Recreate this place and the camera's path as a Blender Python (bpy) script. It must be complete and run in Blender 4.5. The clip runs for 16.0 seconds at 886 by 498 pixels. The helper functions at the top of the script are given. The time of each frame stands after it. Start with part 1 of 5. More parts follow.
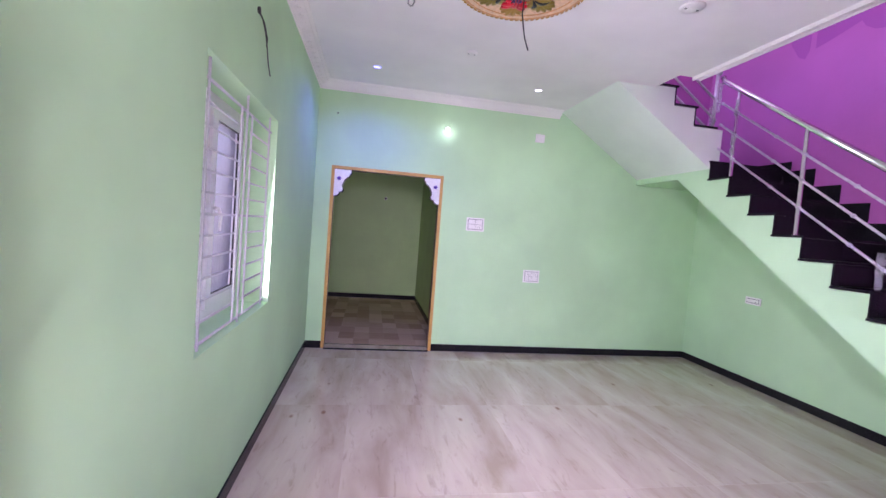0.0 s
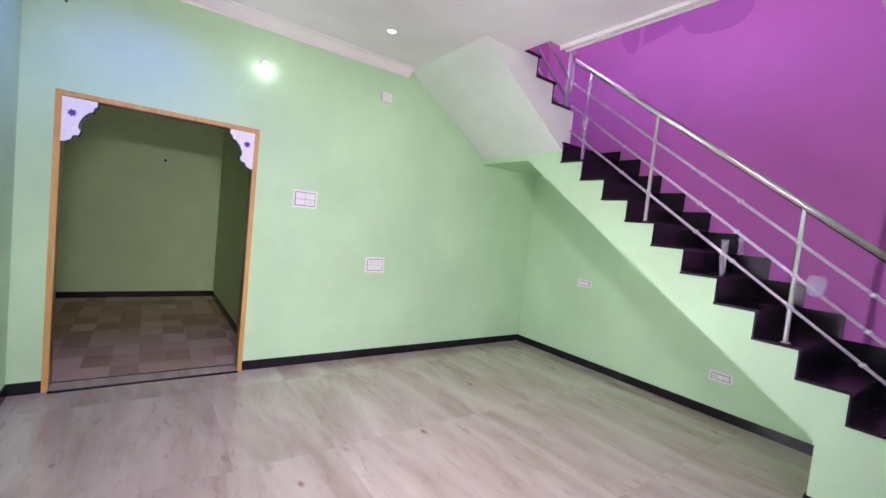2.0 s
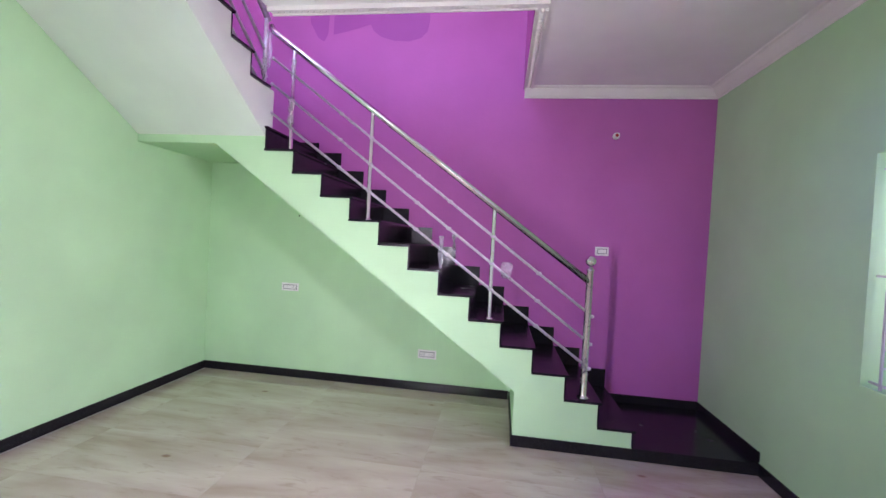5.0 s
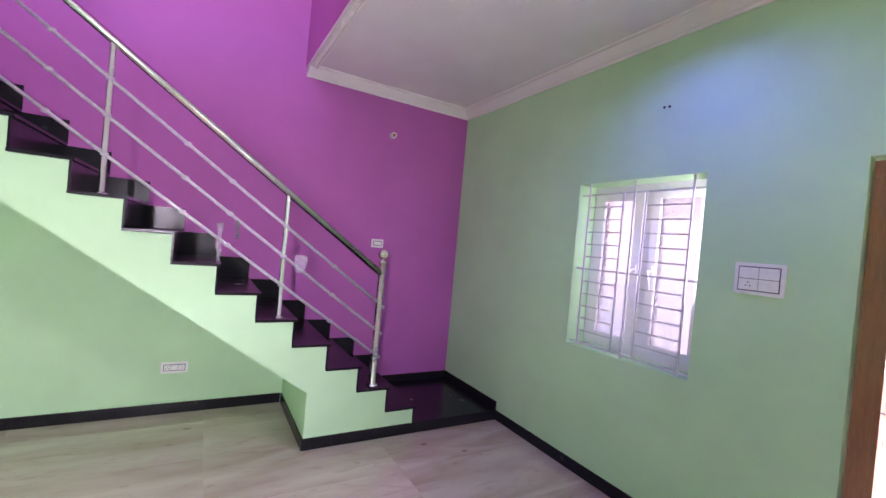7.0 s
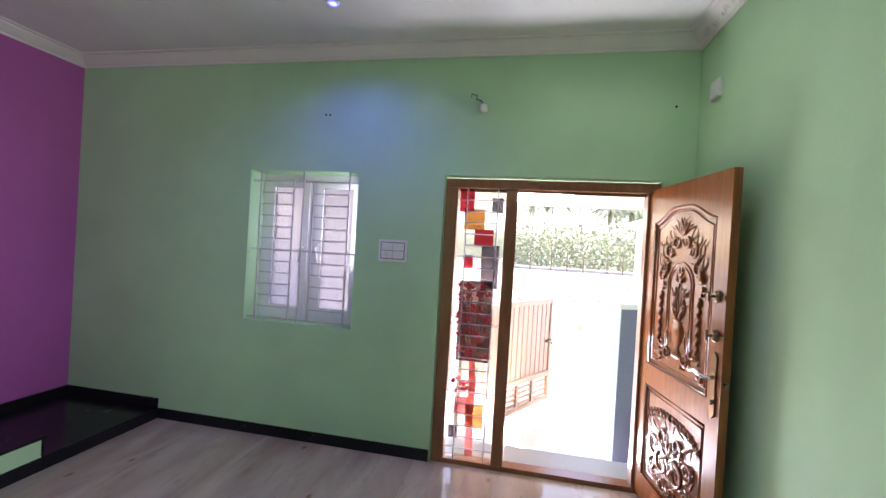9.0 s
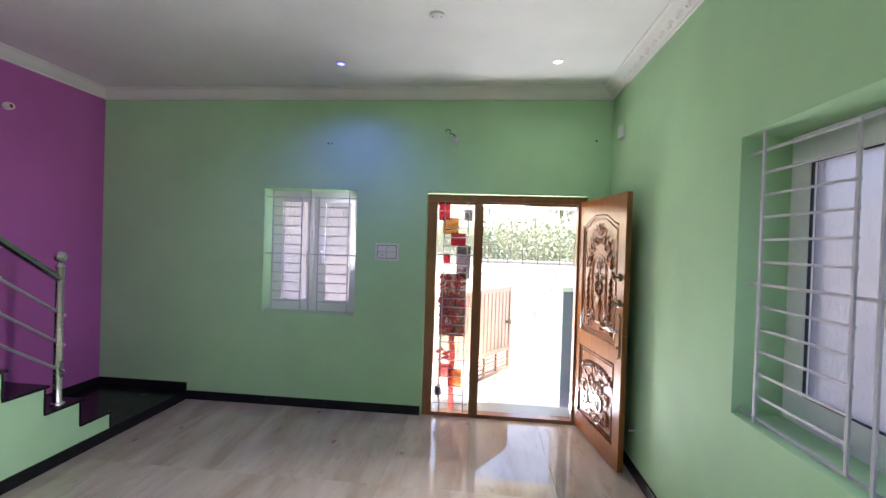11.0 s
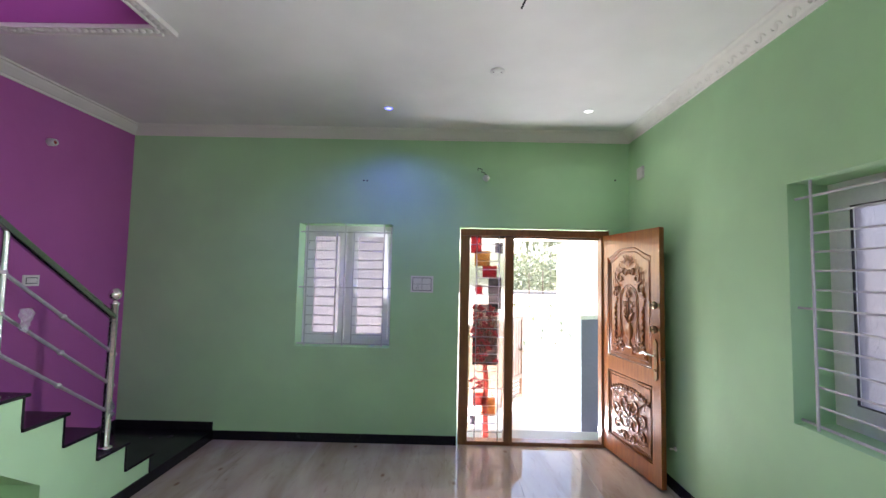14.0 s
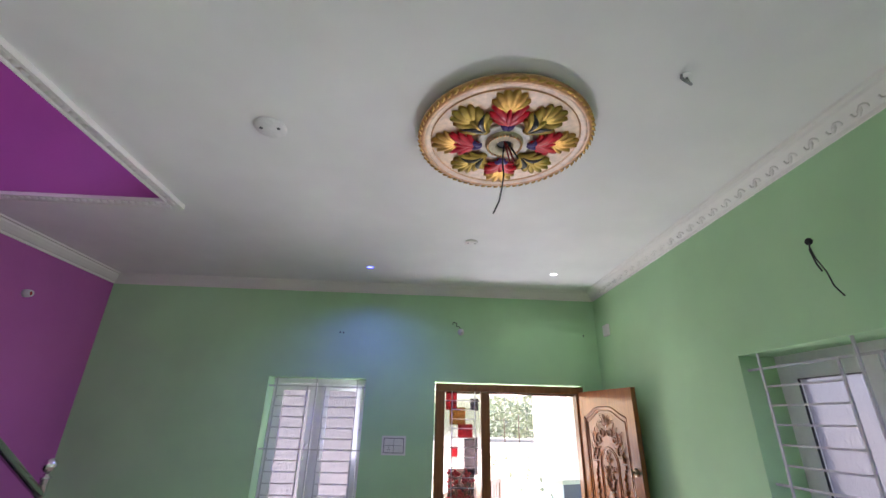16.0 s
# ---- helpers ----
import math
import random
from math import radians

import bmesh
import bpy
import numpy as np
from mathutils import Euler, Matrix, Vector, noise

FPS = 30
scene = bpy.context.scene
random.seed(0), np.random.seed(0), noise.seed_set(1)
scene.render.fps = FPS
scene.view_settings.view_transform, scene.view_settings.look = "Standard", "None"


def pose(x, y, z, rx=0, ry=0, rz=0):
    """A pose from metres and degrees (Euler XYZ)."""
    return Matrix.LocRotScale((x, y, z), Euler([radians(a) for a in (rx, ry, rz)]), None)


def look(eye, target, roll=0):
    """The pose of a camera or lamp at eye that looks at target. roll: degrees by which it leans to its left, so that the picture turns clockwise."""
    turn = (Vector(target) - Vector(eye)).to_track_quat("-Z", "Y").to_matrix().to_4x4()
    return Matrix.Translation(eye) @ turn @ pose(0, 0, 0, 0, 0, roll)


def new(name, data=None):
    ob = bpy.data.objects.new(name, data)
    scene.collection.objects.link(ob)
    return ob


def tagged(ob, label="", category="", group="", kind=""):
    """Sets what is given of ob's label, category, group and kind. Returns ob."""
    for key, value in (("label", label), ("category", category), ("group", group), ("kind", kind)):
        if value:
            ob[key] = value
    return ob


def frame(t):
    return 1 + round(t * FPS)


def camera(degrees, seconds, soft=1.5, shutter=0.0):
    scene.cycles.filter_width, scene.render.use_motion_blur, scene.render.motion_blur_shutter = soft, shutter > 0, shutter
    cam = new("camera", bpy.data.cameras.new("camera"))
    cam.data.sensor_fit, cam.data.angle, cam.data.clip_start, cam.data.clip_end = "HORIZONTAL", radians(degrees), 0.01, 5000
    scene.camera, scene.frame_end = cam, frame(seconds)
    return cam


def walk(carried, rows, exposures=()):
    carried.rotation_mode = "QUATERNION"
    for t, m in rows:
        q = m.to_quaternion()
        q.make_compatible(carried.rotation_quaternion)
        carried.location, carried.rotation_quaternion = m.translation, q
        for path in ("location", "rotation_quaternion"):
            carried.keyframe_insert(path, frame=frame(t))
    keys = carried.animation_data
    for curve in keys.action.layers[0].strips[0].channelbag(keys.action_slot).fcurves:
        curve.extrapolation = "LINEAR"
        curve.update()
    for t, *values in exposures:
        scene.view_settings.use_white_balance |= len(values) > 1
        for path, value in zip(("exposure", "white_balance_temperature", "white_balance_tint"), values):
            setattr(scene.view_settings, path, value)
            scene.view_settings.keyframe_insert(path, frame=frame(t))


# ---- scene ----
cam = camera(93.7, 16.0)
PATH = [
    (0, (0.677, 0.115, 1.542), (1.025, 2.081, 1.437), 4.5),
    (0.5, (0.701, 0.44, 1.509), (1.174, 2.381, 1.4), 4.9),
    (1, (0.666, 0.697, 1.518), (1.338, 2.577, 1.39), 5.5),
    (1.5, (0.646, 0.931, 1.545), (1.56, 2.704, 1.402), 6.0),
    (2, (0.727, 1.149, 1.493), (1.897, 2.767, 1.38), 5.9),
    (2.5, (0.764, 1.338, 1.544), (2.181, 2.745, 1.428), 5.9),
    (3, (0.735, 1.507, 1.565), (2.353, 2.678, 1.465), 5.5),
    (3.5, (0.722, 1.629, 1.559), (2.498, 2.545, 1.476), 4.8),
    (4, (0.776, 1.745, 1.552), (2.662, 2.408, 1.487), 4.0),
    (6.5, (0.912, 2.295, 1.607), (2.837, 1.754, 1.576), 4.3),
    (7, (1.029, 2.491, 1.584), (2.762, 1.492, 1.565), 5.2),
    (7.5, (1.023, 2.605, 1.598), (2.442, 1.195, 1.582), 5.4),
    (8, (1.009, 2.711, 1.595), (2.016, 0.983, 1.585), 5.2),
    (8.5, (1.018, 2.873, 1.62), (1.631, 0.969, 1.612), 4.4),
    (9, (1.083, 3.034, 1.609), (1.468, 1.072, 1.597), 3.4),
    (9.2, (1.08, 3.125, 1.616), (1.419, 1.154, 1.608), 2.7),
    (11.5, (1.178, 4.089, 1.646), (1.348, 2.096, 1.615), 1.8),
    (12, (1.216, 4.189, 1.643), (1.371, 2.196, 1.603), 1.4),
    (12.5, (1.381, 4.239, 1.629), (1.517, 2.244, 1.582), 1.2),
    (13, (1.557, 4.228, 1.604), (1.665, 2.231, 1.573), 1.0),
    (13.5, (1.72, 4.161, 1.609), (1.781, 2.162, 1.63), 1.1),
    (14, (1.819, 4.156, 1.65), (1.84, 2.16, 1.775), 1.2),
    (14.5, (1.837, 4.192, 1.712), (1.823, 2.21, 1.978), 1.3),
    (15, (1.881, 4.24, 1.742), (1.81, 2.289, 2.173), 1.3),
    (15.5, (1.845, 4.274, 1.768), (1.769, 2.367, 2.367), 1.3),
    (16, (1.867, 4.312, 1.794), (1.773, 2.463, 2.552), 1.4),
]
EXPO = [(0.0, 3.95, 6050, 51), (1.0, 3.9, 6200, 50), (2.0, 4.1, 6400, 43), (3.5, 4.15, 6200, 36), (7.0, 4.2, 6450, 40), (9.0, 3.55, 6300, 27), (12.5, 3.55, 6450, 18), (16.0, 3.38, 6300, 23)]
walk(cam, [(t, look(eye, target, roll)) for t, eye, target, roll in PATH], EXPO)

# ---- world, sun and lamps ----
SUN_ELEV, SUN_AZ = 42.0, 125.0
world = bpy.data.worlds.new("sky")
scene.world = world
world.use_nodes = True
wn = world.node_tree.nodes
wn.clear()
w_out, w_bg, w_sky = wn.new("ShaderNodeOutputWorld"), wn.new("ShaderNodeBackground"), wn.new("ShaderNodeTexSky")
w_sky.sky_type, w_sky.sun_disc = "NISHITA", False
w_sky.sun_elevation, w_sky.sun_rotation = radians(SUN_ELEV), radians(SUN_AZ)
w_sky.dust_density, w_sky.air_density = 2.5, 1.2
w_bg.inputs["Strength"].default_value = 0.065
world.node_tree.links.new(w_sky.outputs[0], w_bg.inputs[0])
world.node_tree.links.new(w_bg.outputs[0], w_out.inputs[0])


def lamp(name, kind, m, energy, colour=(1, 1, 1), soft=0.03, spread=0.0):
    data = bpy.data.lights.new(name, kind)
    data.energy, data.color = energy, colour
    if kind == "SUN":
        data.angle = soft
    else:
        data.shadow_soft_size = soft
    if kind == "SPOT":
        data.spot_size, data.spot_blend = spread, 0.9
    ob = new(name, data)
    ob.matrix_world = m
    return ob


sun_dir = Vector((math.sin(radians(SUN_AZ)) * math.cos(radians(SUN_ELEV)), math.cos(radians(SUN_AZ)) * math.cos(radians(SUN_ELEV)), math.sin(radians(SUN_ELEV))))
sun = lamp("sun", "SUN", look(sun_dir * 40, (0, 0, 0)), 2.3, (1.0, 0.95, 0.87), radians(0.5))

LAMPS = [("blue", 2.357, 0.607), ("white", 0.615, 0.616), ("blue", 0.632, 4.464), ("white", 2.361, 4.476)]
for kind_, lx, ly in LAMPS:
    blue = kind_ == "blue"
    lamp("downlight_glow", "SPOT", pose(lx, ly, 3.07), 2.8 if blue else 0.5, (0.13, 0.15, 1.0) if blue else (0.92, 1.0, 1.0), 0.03, radians(155))
# area lamps standing in for daylight: two behind panes, the rest added fill
HX2, HY, RY, RX = 3.37, 1.79, 5.14, 5.05
def area_lamp(name, m, w, h, energy, spread=180, colour=(0.93, 0.96, 1.0)):
    data = bpy.data.lights.new(name, "AREA")
    data.shape, data.size, data.size_y, data.energy, data.color = "RECTANGLE", w, h, energy, colour
    data.spread = radians(spread)
    new(name, data).matrix_world = m


# added strip under the door head, brightens the floor and far walls
area_lamp("entrance_fill", look((0.90, -0.135, 2.012), (2.5, 4.2, 0.2)), 0.55, 0.05, 2.8, 84)
# added panel on the porch floor, stands in for light bounced off the ground
area_lamp("porch_bounce_fill", look((0.74, -0.66, -0.125), (2.6, 2.2, 3.1)), 0.8, 0.32, 11.0)
area_lamp("front_window_daylight", look((2.845, -0.266, 1.53), (2.845, 2, 1.53)), 0.9, 1.18, 0.42, 180, (0.80, 0.84, 1.0))
# added strip on the hidden reveal, brightens the reveal opposite
area_lamp("front_reveal_fill", look((2.382, -0.085, 1.53), (3.3, -0.13, 1.48)), 0.08, 1.12, 0.24, 130)
area_lamp("side_pane_daylight", look((-0.276, 2.55, 1.55), (2, 2.55, 1.55)), 1.18, 1.2, 0.5, 180, (0.90, 0.90, 1.0))
# added strip at the side window's north reveal, brightens stairs and purple wall
area_lamp("side_reveal_fill", look((-0.022, 3.152, 1.54), (3.0, 2.6, 1.44)), 0.036, 1.15, 1.2, 86)
# added lamp outside the unseen upper opening, brightens the stairwell from above
area_lamp("stairwell_fill", look((HX2 - 1.80, (HY + RY) / 2, 4.65), (RX, (HY + RY) / 2, 3.7)), 2.5, 1.8, 1.9)
# the wall bulb over the inner doorway
lamp("bulb_glow", "POINT", pose(1.505, 5.06, 2.69), 0.045, (0.85, 1.0, 1.0), 0.03)

# ---- materials ----
def shader(name, rough=0.5, metal=0.0, colour=(0.8, 0.8, 0.8), spec=0.5):
    m = bpy.data.materials.new(name)
    m.use_nodes = True
    b = m.node_tree.nodes["Principled BSDF"]
    b.inputs["Base Color"].default_value = (*colour, 1)
    b.inputs["Roughness"].default_value = rough
    b.inputs["Metallic"].default_value = metal
    b.inputs["Specular IOR Level"].default_value = spec
    return m, m.node_tree.nodes, m.node_tree.links, b


def coords(nodes, links, scale=(1, 1, 1), which="Object", shuffle=0.0):
    tc, mp = nodes.new("ShaderNodeTexCoord"), nodes.new("ShaderNodeMapping")
    mp.inputs["Scale"].default_value = scale
    links.new(tc.outputs[which], mp.inputs["Vector"])
    if shuffle:
        info, mul = nodes.new("ShaderNodeObjectInfo"), nodes.new("ShaderNodeVectorMath")
        mul.operation = "SCALE"
        mul.inputs[0].default_value = (shuffle, shuffle * 0.7, shuffle * 0.3)
        links.new(info.outputs["Random"], mul.inputs["Scale"])
        links.new(mul.outputs[0], mp.inputs["Location"])
    return mp.outputs[0]


def noise_tex(nodes, links, vec, scale, detail=4.0, rough=0.55, dist=0.0):
    n = nodes.new("ShaderNodeTexNoise")
    n.inputs["Scale"].default_value, n.inputs["Detail"].default_value = scale, detail
    n.inputs["Roughness"].default_value, n.inputs["Distortion"].default_value = rough, dist
    links.new(vec, n.inputs["Vector"])
    return n.outputs["Fac"]


def ramp(nodes, links, fac, stops):
    r = nodes.new("ShaderNodeValToRGB")
    els = r.color_ramp.elements
    while len(els) < len(stops):
        els.new(0.5)
    for e, (p, c) in zip(els, stops):
        e.position, e.color = p, (*c, 1)
    links.new(fac, r.inputs[0])
    return r.outputs[0]


def bump(nodes, links, b, height, strength=0.2, dist=0.01):
    n = nodes.new("ShaderNodeBump")
    n.inputs["Strength"].default_value, n.inputs["Distance"].default_value = strength, dist
    links.new(height, n.inputs["Height"])
    links.new(n.outputs[0], b.inputs["Normal"])


def mix(nodes, links, fac, a, b_, mode="MIX"):
    n = nodes.new("ShaderNodeMix")
    n.data_type, n.blend_type = "RGBA", mode
    for sock, v in ((n.inputs[0], fac), (n.inputs[6], a), (n.inputs[7], b_)):
        if isinstance(v, (int, float)):
            sock.default_value = v
        elif isinstance(v, tuple):
            sock.default_value = (*v, 1)
        else:
            links.new(v, sock)
    return n.outputs[2]


def paint(name, colour, rough=0.42, wave=0.35):
    """Rolled emulsion on hand-trowelled plaster."""
    m, n, l, b = shader(name, rough, 0, colour, 0.2)
    v = coords(n, l)
    broad = noise_tex(n, l, v, 1.3, 3)
    fine = noise_tex(n, l, v, 160, 2)
    trowel = noise_tex(n, l, v, 5.0, 3)
    lo, hi = tuple(c * 0.93 for c in colour), tuple(min(1, c * 1.05) for c in colour)
    l.new(ramp(n, l, broad, [(0.3, lo), (0.7, hi)]), b.inputs["Base Color"])
    mm = n.new("ShaderNodeMath")
    mm.operation = "MULTIPLY_ADD"
    l.new(fine, mm.inputs[0])
    mm.inputs[1].default_value = 0.03
    l.new(trowel, mm.inputs[2])
    bump(n, l, b, mm.outputs[0], wave, 0.012)
    return m


def stone(name, dark, light, rough=0.12):
    m, n, l, b = shader(name, rough, 0, dark, 0.2)
    v = coords(n, l)
    l.new(ramp(n, l, noise_tex(n, l, v, 130, 3, 0.7), [(0.5, dark), (0.75, light)]), b.inputs["Base Color"])
    rr = n.new("ShaderNodeMapRange")
    rr.inputs[3].default_value, rr.inputs[4].default_value = rough * 0.7, rough * 2.0
    l.new(noise_tex(n, l, v, 7, 4), rr.inputs[0])
    l.new(rr.outputs[0], b.inputs["Roughness"])
    return m


def wood(name, dark, light, rough=0.28, axis=(14, 14, 0.9)):
    m, n, l, b = shader(name, rough, 0, light)
    v = coords(n, l, axis)
    g = noise_tex(n, l, v, 3.0, 6, 0.6, 0.6)
    f = noise_tex(n, l, v, 22.0, 3, 0.6)
    base = ramp(n, l, g, [(0.28, dark), (0.5, tuple((a + c) / 2 for a, c in zip(dark, light))), (0.72, light)])
    l.new(mix(n, l, 0.25, base, ramp(n, l, f, [(0.35, tuple(c * 0.55 for c in dark)), (0.65, light)])), b.inputs["Base Color"])
    b.inputs["Coat Weight"].default_value, b.inputs["Coat Roughness"].default_value = 0.5, 0.12
    bump(n, l, b, f, 0.08, 0.003)
    return m


def metal(name, colour, rough=0.2, scuff=0.15):
    m, n, l, b = shader(name, rough, 1.0, colour)
    rr = n.new("ShaderNodeMapRange")
    rr.inputs[3].default_value, rr.inputs[4].default_value = rough * 0.7, rough + scuff
    l.new(noise_tex(n, l, coords(n, l), 40, 4), rr.inputs[0])
    l.new(rr.outputs[0], b.inputs["Roughness"])
    return m


def plain(name, colour, rough=0.5, grain=0.04, metal_=0.0):
    m, n, l, b = shader(name, rough, metal_, colour)
    f = noise_tex(n, l, coords(n, l), 35, 4)
    l.new(ramp(n, l, f, [(0.3, tuple(c * (1 - 2 * grain) for c in colour)), (0.7, tuple(min(1, c * (1 + grain)) for c in colour))]), b.inputs["Base Color"])
    return m


def glowing(name, colour, strength):
    m, n, l, b = shader(name, 0.4, 0, colour)
    b.inputs["Emission Color"].default_value, b.inputs["Emission Strength"].default_value = (*colour, 1), strength
    return m


def tile_material():
    """Polished plank-look porcelain: long pale grain, brown veins and a few knots."""
    m, n, l, b = shader("polished_floor_tile", 0.1, 0, (0.6, 0.5, 0.42), 0.75)
    v = coords(n, l, (1, 1, 1), shuffle=37.0)
    mp = n.new("ShaderNodeMapping")
    mp.inputs["Scale"].default_value = (3.4, 0.8, 1)
    l.new(v, mp.inputs["Vector"])
    s = mp.outputs[0]
    broad = noise_tex(n, l, s, 1.1, 4, 0.55, 0.5)
    vein = noise_tex(n, l, s, 6.0, 6, 0.62, 0.8)
    base = ramp(n, l, broad, [(0.28, (0.36, 0.275, 0.215)), (0.44, (0.46, 0.375, 0.305)), (0.6, (0.53, 0.45, 0.375)), (0.8, (0.60, 0.53, 0.455))])
    base = mix(n, l, ramp(n, l, vein, [(0.56, (0, 0, 0)), (0.76, (0.55, 0.55, 0.55))]), base, (0.25, 0.175, 0.13))
    vor = n.new("ShaderNodeTexVoronoi")
    vor.inputs["Scale"].default_value = 1.0
    mk = n.new("ShaderNodeMapping")
    mk.inputs["Scale"].default_value = (3.4, 1.9, 1)
    l.new(v, mk.inputs["Vector"])
    l.new(mk.outputs[0], vor.inputs["Vector"])
    base = mix(n, l, ramp(n, l, vor.outputs["Distance"], [(0.03, (0.85, 0.85, 0.85)), (0.08, (0, 0, 0))]), base, (0.24, 0.13, 0.085))
    l.new(base, b.inputs["Base Color"])
    rr = n.new("ShaderNodeMapRange")
    rr.inputs[3].default_value, rr.inputs[4].default_value = 0.012, 0.045
    l.new(noise_tex(n, l, coords(n, l), 3, 4), rr.inputs[0])
    l.new(rr.outputs[0], b.inputs["Roughness"])
    return m


def frosted(name, colour=(0.165, 0.16, 0.18), rough=0.62, pattern=28.0):
    m, n, l, b = shader(name, rough, 0, colour)
    b.inputs["Transmission Weight"].default_value = 1.0
    b.inputs["IOR"].default_value = 1.2
    v = coords(n, l, (1, 1, 0.45))
    bump(n, l, b, noise_tex(n, l, v, pattern, 3, 0.5, 1.2), 0.5, 0.01)
    return m


def leaf_mat(name, dark, light):
    m, n, l, b = shader(name, 0.55, 0, dark)
    geo = n.new("ShaderNodeNewGeometry")
    l.new(ramp(n, l, geo.outputs["Random Per Island"], [(0, dark), (1, light)]), b.inputs["Base Color"])
    return m


GREEN = (0.46, 0.72, 0.43)
M_green = paint("mint_green_wall_paint", GREEN, 0.68)
M_olivewall = paint("olive_green_wall_paint", (0.50, 0.70, 0.34), 0.5)
M_purple = paint("purple_wall_paint", (0.46, 0.128, 0.39), 0.6)
M_white = paint("white_ceiling_paint", (0.80, 0.79, 0.77), 0.5, 0.25)
M_cornice = paint("white_plaster_cornice", (0.82, 0.80, 0.76), 0.5, 0.12)
M_stairwhite = paint("pale_mint_soffit_paint", (0.72, 0.82, 0.71), 0.5, 0.3)
M_render = paint("cream_outside_render", (0.75, 0.72, 0.66), 0.8, 0.4)
M_granite = stone("black_granite", (0.012, 0.011, 0.013), (0.03, 0.028, 0.032), 0.17)
M_greygranite = stone("grey_granite", (0.34, 0.35, 0.38), (0.5, 0.51, 0.54), 0.25)
M_tile = tile_material()
M_grout = plain("tile_grout", (0.44, 0.37, 0.31), 0.5)
M_teak = wood("varnished_teak", (0.20, 0.052, 0.009), (0.43, 0.14, 0.024))
M_teakframe = wood("brown_teak_frame", (0.18, 0.058, 0.016), (0.30, 0.11, 0.032), 0.32)
M_yellow = wood("yellow_pine_frame", (0.50, 0.25, 0.05), (0.68, 0.38, 0.09), 0.4)
M_darkwood = wood("dark_door_edge", (0.10, 0.05, 0.02), (0.16, 0.08, 0.035), 0.4)
M_steel = metal("polished_stainless_steel", (0.78, 0.77, 0.76), 0.14)
M_railfilm = plain("film_wrapped_steel", (0.70, 0.67, 0.72), 0.28, 0.1, 0.55)
M_brass = metal("antique_brass", (0.24, 0.18, 0.11), 0.3)
M_gold = metal("gold_paint", (0.62, 0.37, 0.11), 0.48)
M_copper = metal("copper_gold_rim", (0.80, 0.47, 0.25), 0.3)
M_grille = plain("white_grille_enamel", (0.60, 0.58, 0.62), 0.35)
M_upvc = plain("white_upvc", (0.90, 0.89, 0.92), 0.3, 0.02)
M_gasket = plain("black_rubber_gasket", (0.02, 0.02, 0.022), 0.6)
M_plate = plain("white_switch_plastic", (0.80, 0.79, 0.77), 0.3)
M_socket = plain("grey_switch_gap", (0.10, 0.10, 0.11), 0.5)
M_wire = plain("black_wire_insulation", (0.02, 0.02, 0.02), 0.5)
M_redwire = plain("red_wire_insulation", (0.35, 0.02, 0.02), 0.5)

# ---- mesh helpers ----
def box(bm, x0, x1, y0, y1, z0, z1):
    vs = [bm.verts.new(p) for p in ((x0, y0, z0), (x1, y0, z0), (x1, y1, z0), (x0, y1, z0), (x0, y0, z1), (x1, y0, z1), (x1, y1, z1), (x0, y1, z1))]
    for f in ((3, 2, 1, 0), (4, 5, 6, 7), (0, 1, 5, 4), (1, 2, 6, 5), (2, 3, 7, 6), (3, 0, 4, 7)):
        bm.faces.new([vs[i] for i in f])
    return bm


def prism(bm, outline, axis, a, b):
    """An outline in the two other axes, pushed from a to b along axis."""
    def at(p, d):
        return {"x": (d, p[0], p[1]), "y": (p[0], d, p[1]), "z": (p[0], p[1], d)}[axis]
    lo, hi = [bm.verts.new(at(p, a)) for p in outline], [bm.verts.new(at(p, b)) for p in outline]
    n = len(outline)
    bm.faces.new(lo), bm.faces.new(hi[::-1])
    for i in range(n):
        bm.faces.new((lo[i], hi[i], hi[(i + 1) % n], lo[(i + 1) % n]))
    return bm


def tube(bm, points, radii, seg=10, flat=None, caps=True):
    """A round bar along points; radii a number or one for each point. flat: (axis vector, factor) squashes the section."""
    pts = [Vector(p) for p in points]
    if isinstance(radii, (int, float)):
        radii = [radii] * len(pts)
    rings = []
    ref = None
    for i, p in enumerate(pts):
        d = (pts[min(i + 1, len(pts) - 1)] - pts[max(i - 1, 0)]).normalized()
        if ref is None or abs(d.dot(ref)) > 0.95:
            ref = Vector((0, 0, 1)) if abs(d.z) < 0.9 else Vector((1, 0, 0))
        u = d.cross(ref).normalized()
        v = u.cross(d).normalized()
        ref = v
        ring = []
        for k in range(seg):
            a = 2 * math.pi * k / seg
            o = (u * math.cos(a) + v * math.sin(a)) * radii[i]
            if flat:
                o -= flat[0] * o.dot(flat[0]) * (1 - flat[1])
            ring.append(bm.verts.new(p + o))
        rings.append(ring)
    for r, q in zip(rings, rings[1:]):
        for k in range(seg):
            bm.faces.new((r[k], r[(k + 1) % seg], q[(k + 1) % seg], q[k])).smooth = True
    if caps:
        bm.faces.new(rings[0][::-1]), bm.faces.new(rings[-1])
    return bm


def lathe(bm, profile, centre=(0, 0, 0), seg=32):
    """Turns (radius, height) pairs round the upright axis at centre."""
    rings = []
    for r, z in profile:
        if r < 1e-5:
            rings.append([bm.verts.new((centre[0], centre[1], centre[2] + z))])
        else:
            rings.append([bm.verts.new((centre[0] + r * math.cos(2 * math.pi * k / seg), centre[1] + r * math.sin(2 * math.pi * k / seg), centre[2] + z)) for k in range(seg)])
    for a, b in zip(rings, rings[1:]):
        for k in range(seg):
            q = [a[k % len(a)], a[(k + 1) % len(a)], b[(k + 1) % len(b)], b[k % len(b)]]
            q = list(dict.fromkeys(q))
            if len(q) > 2:
                bm.faces.new(q).smooth = True
    return bm


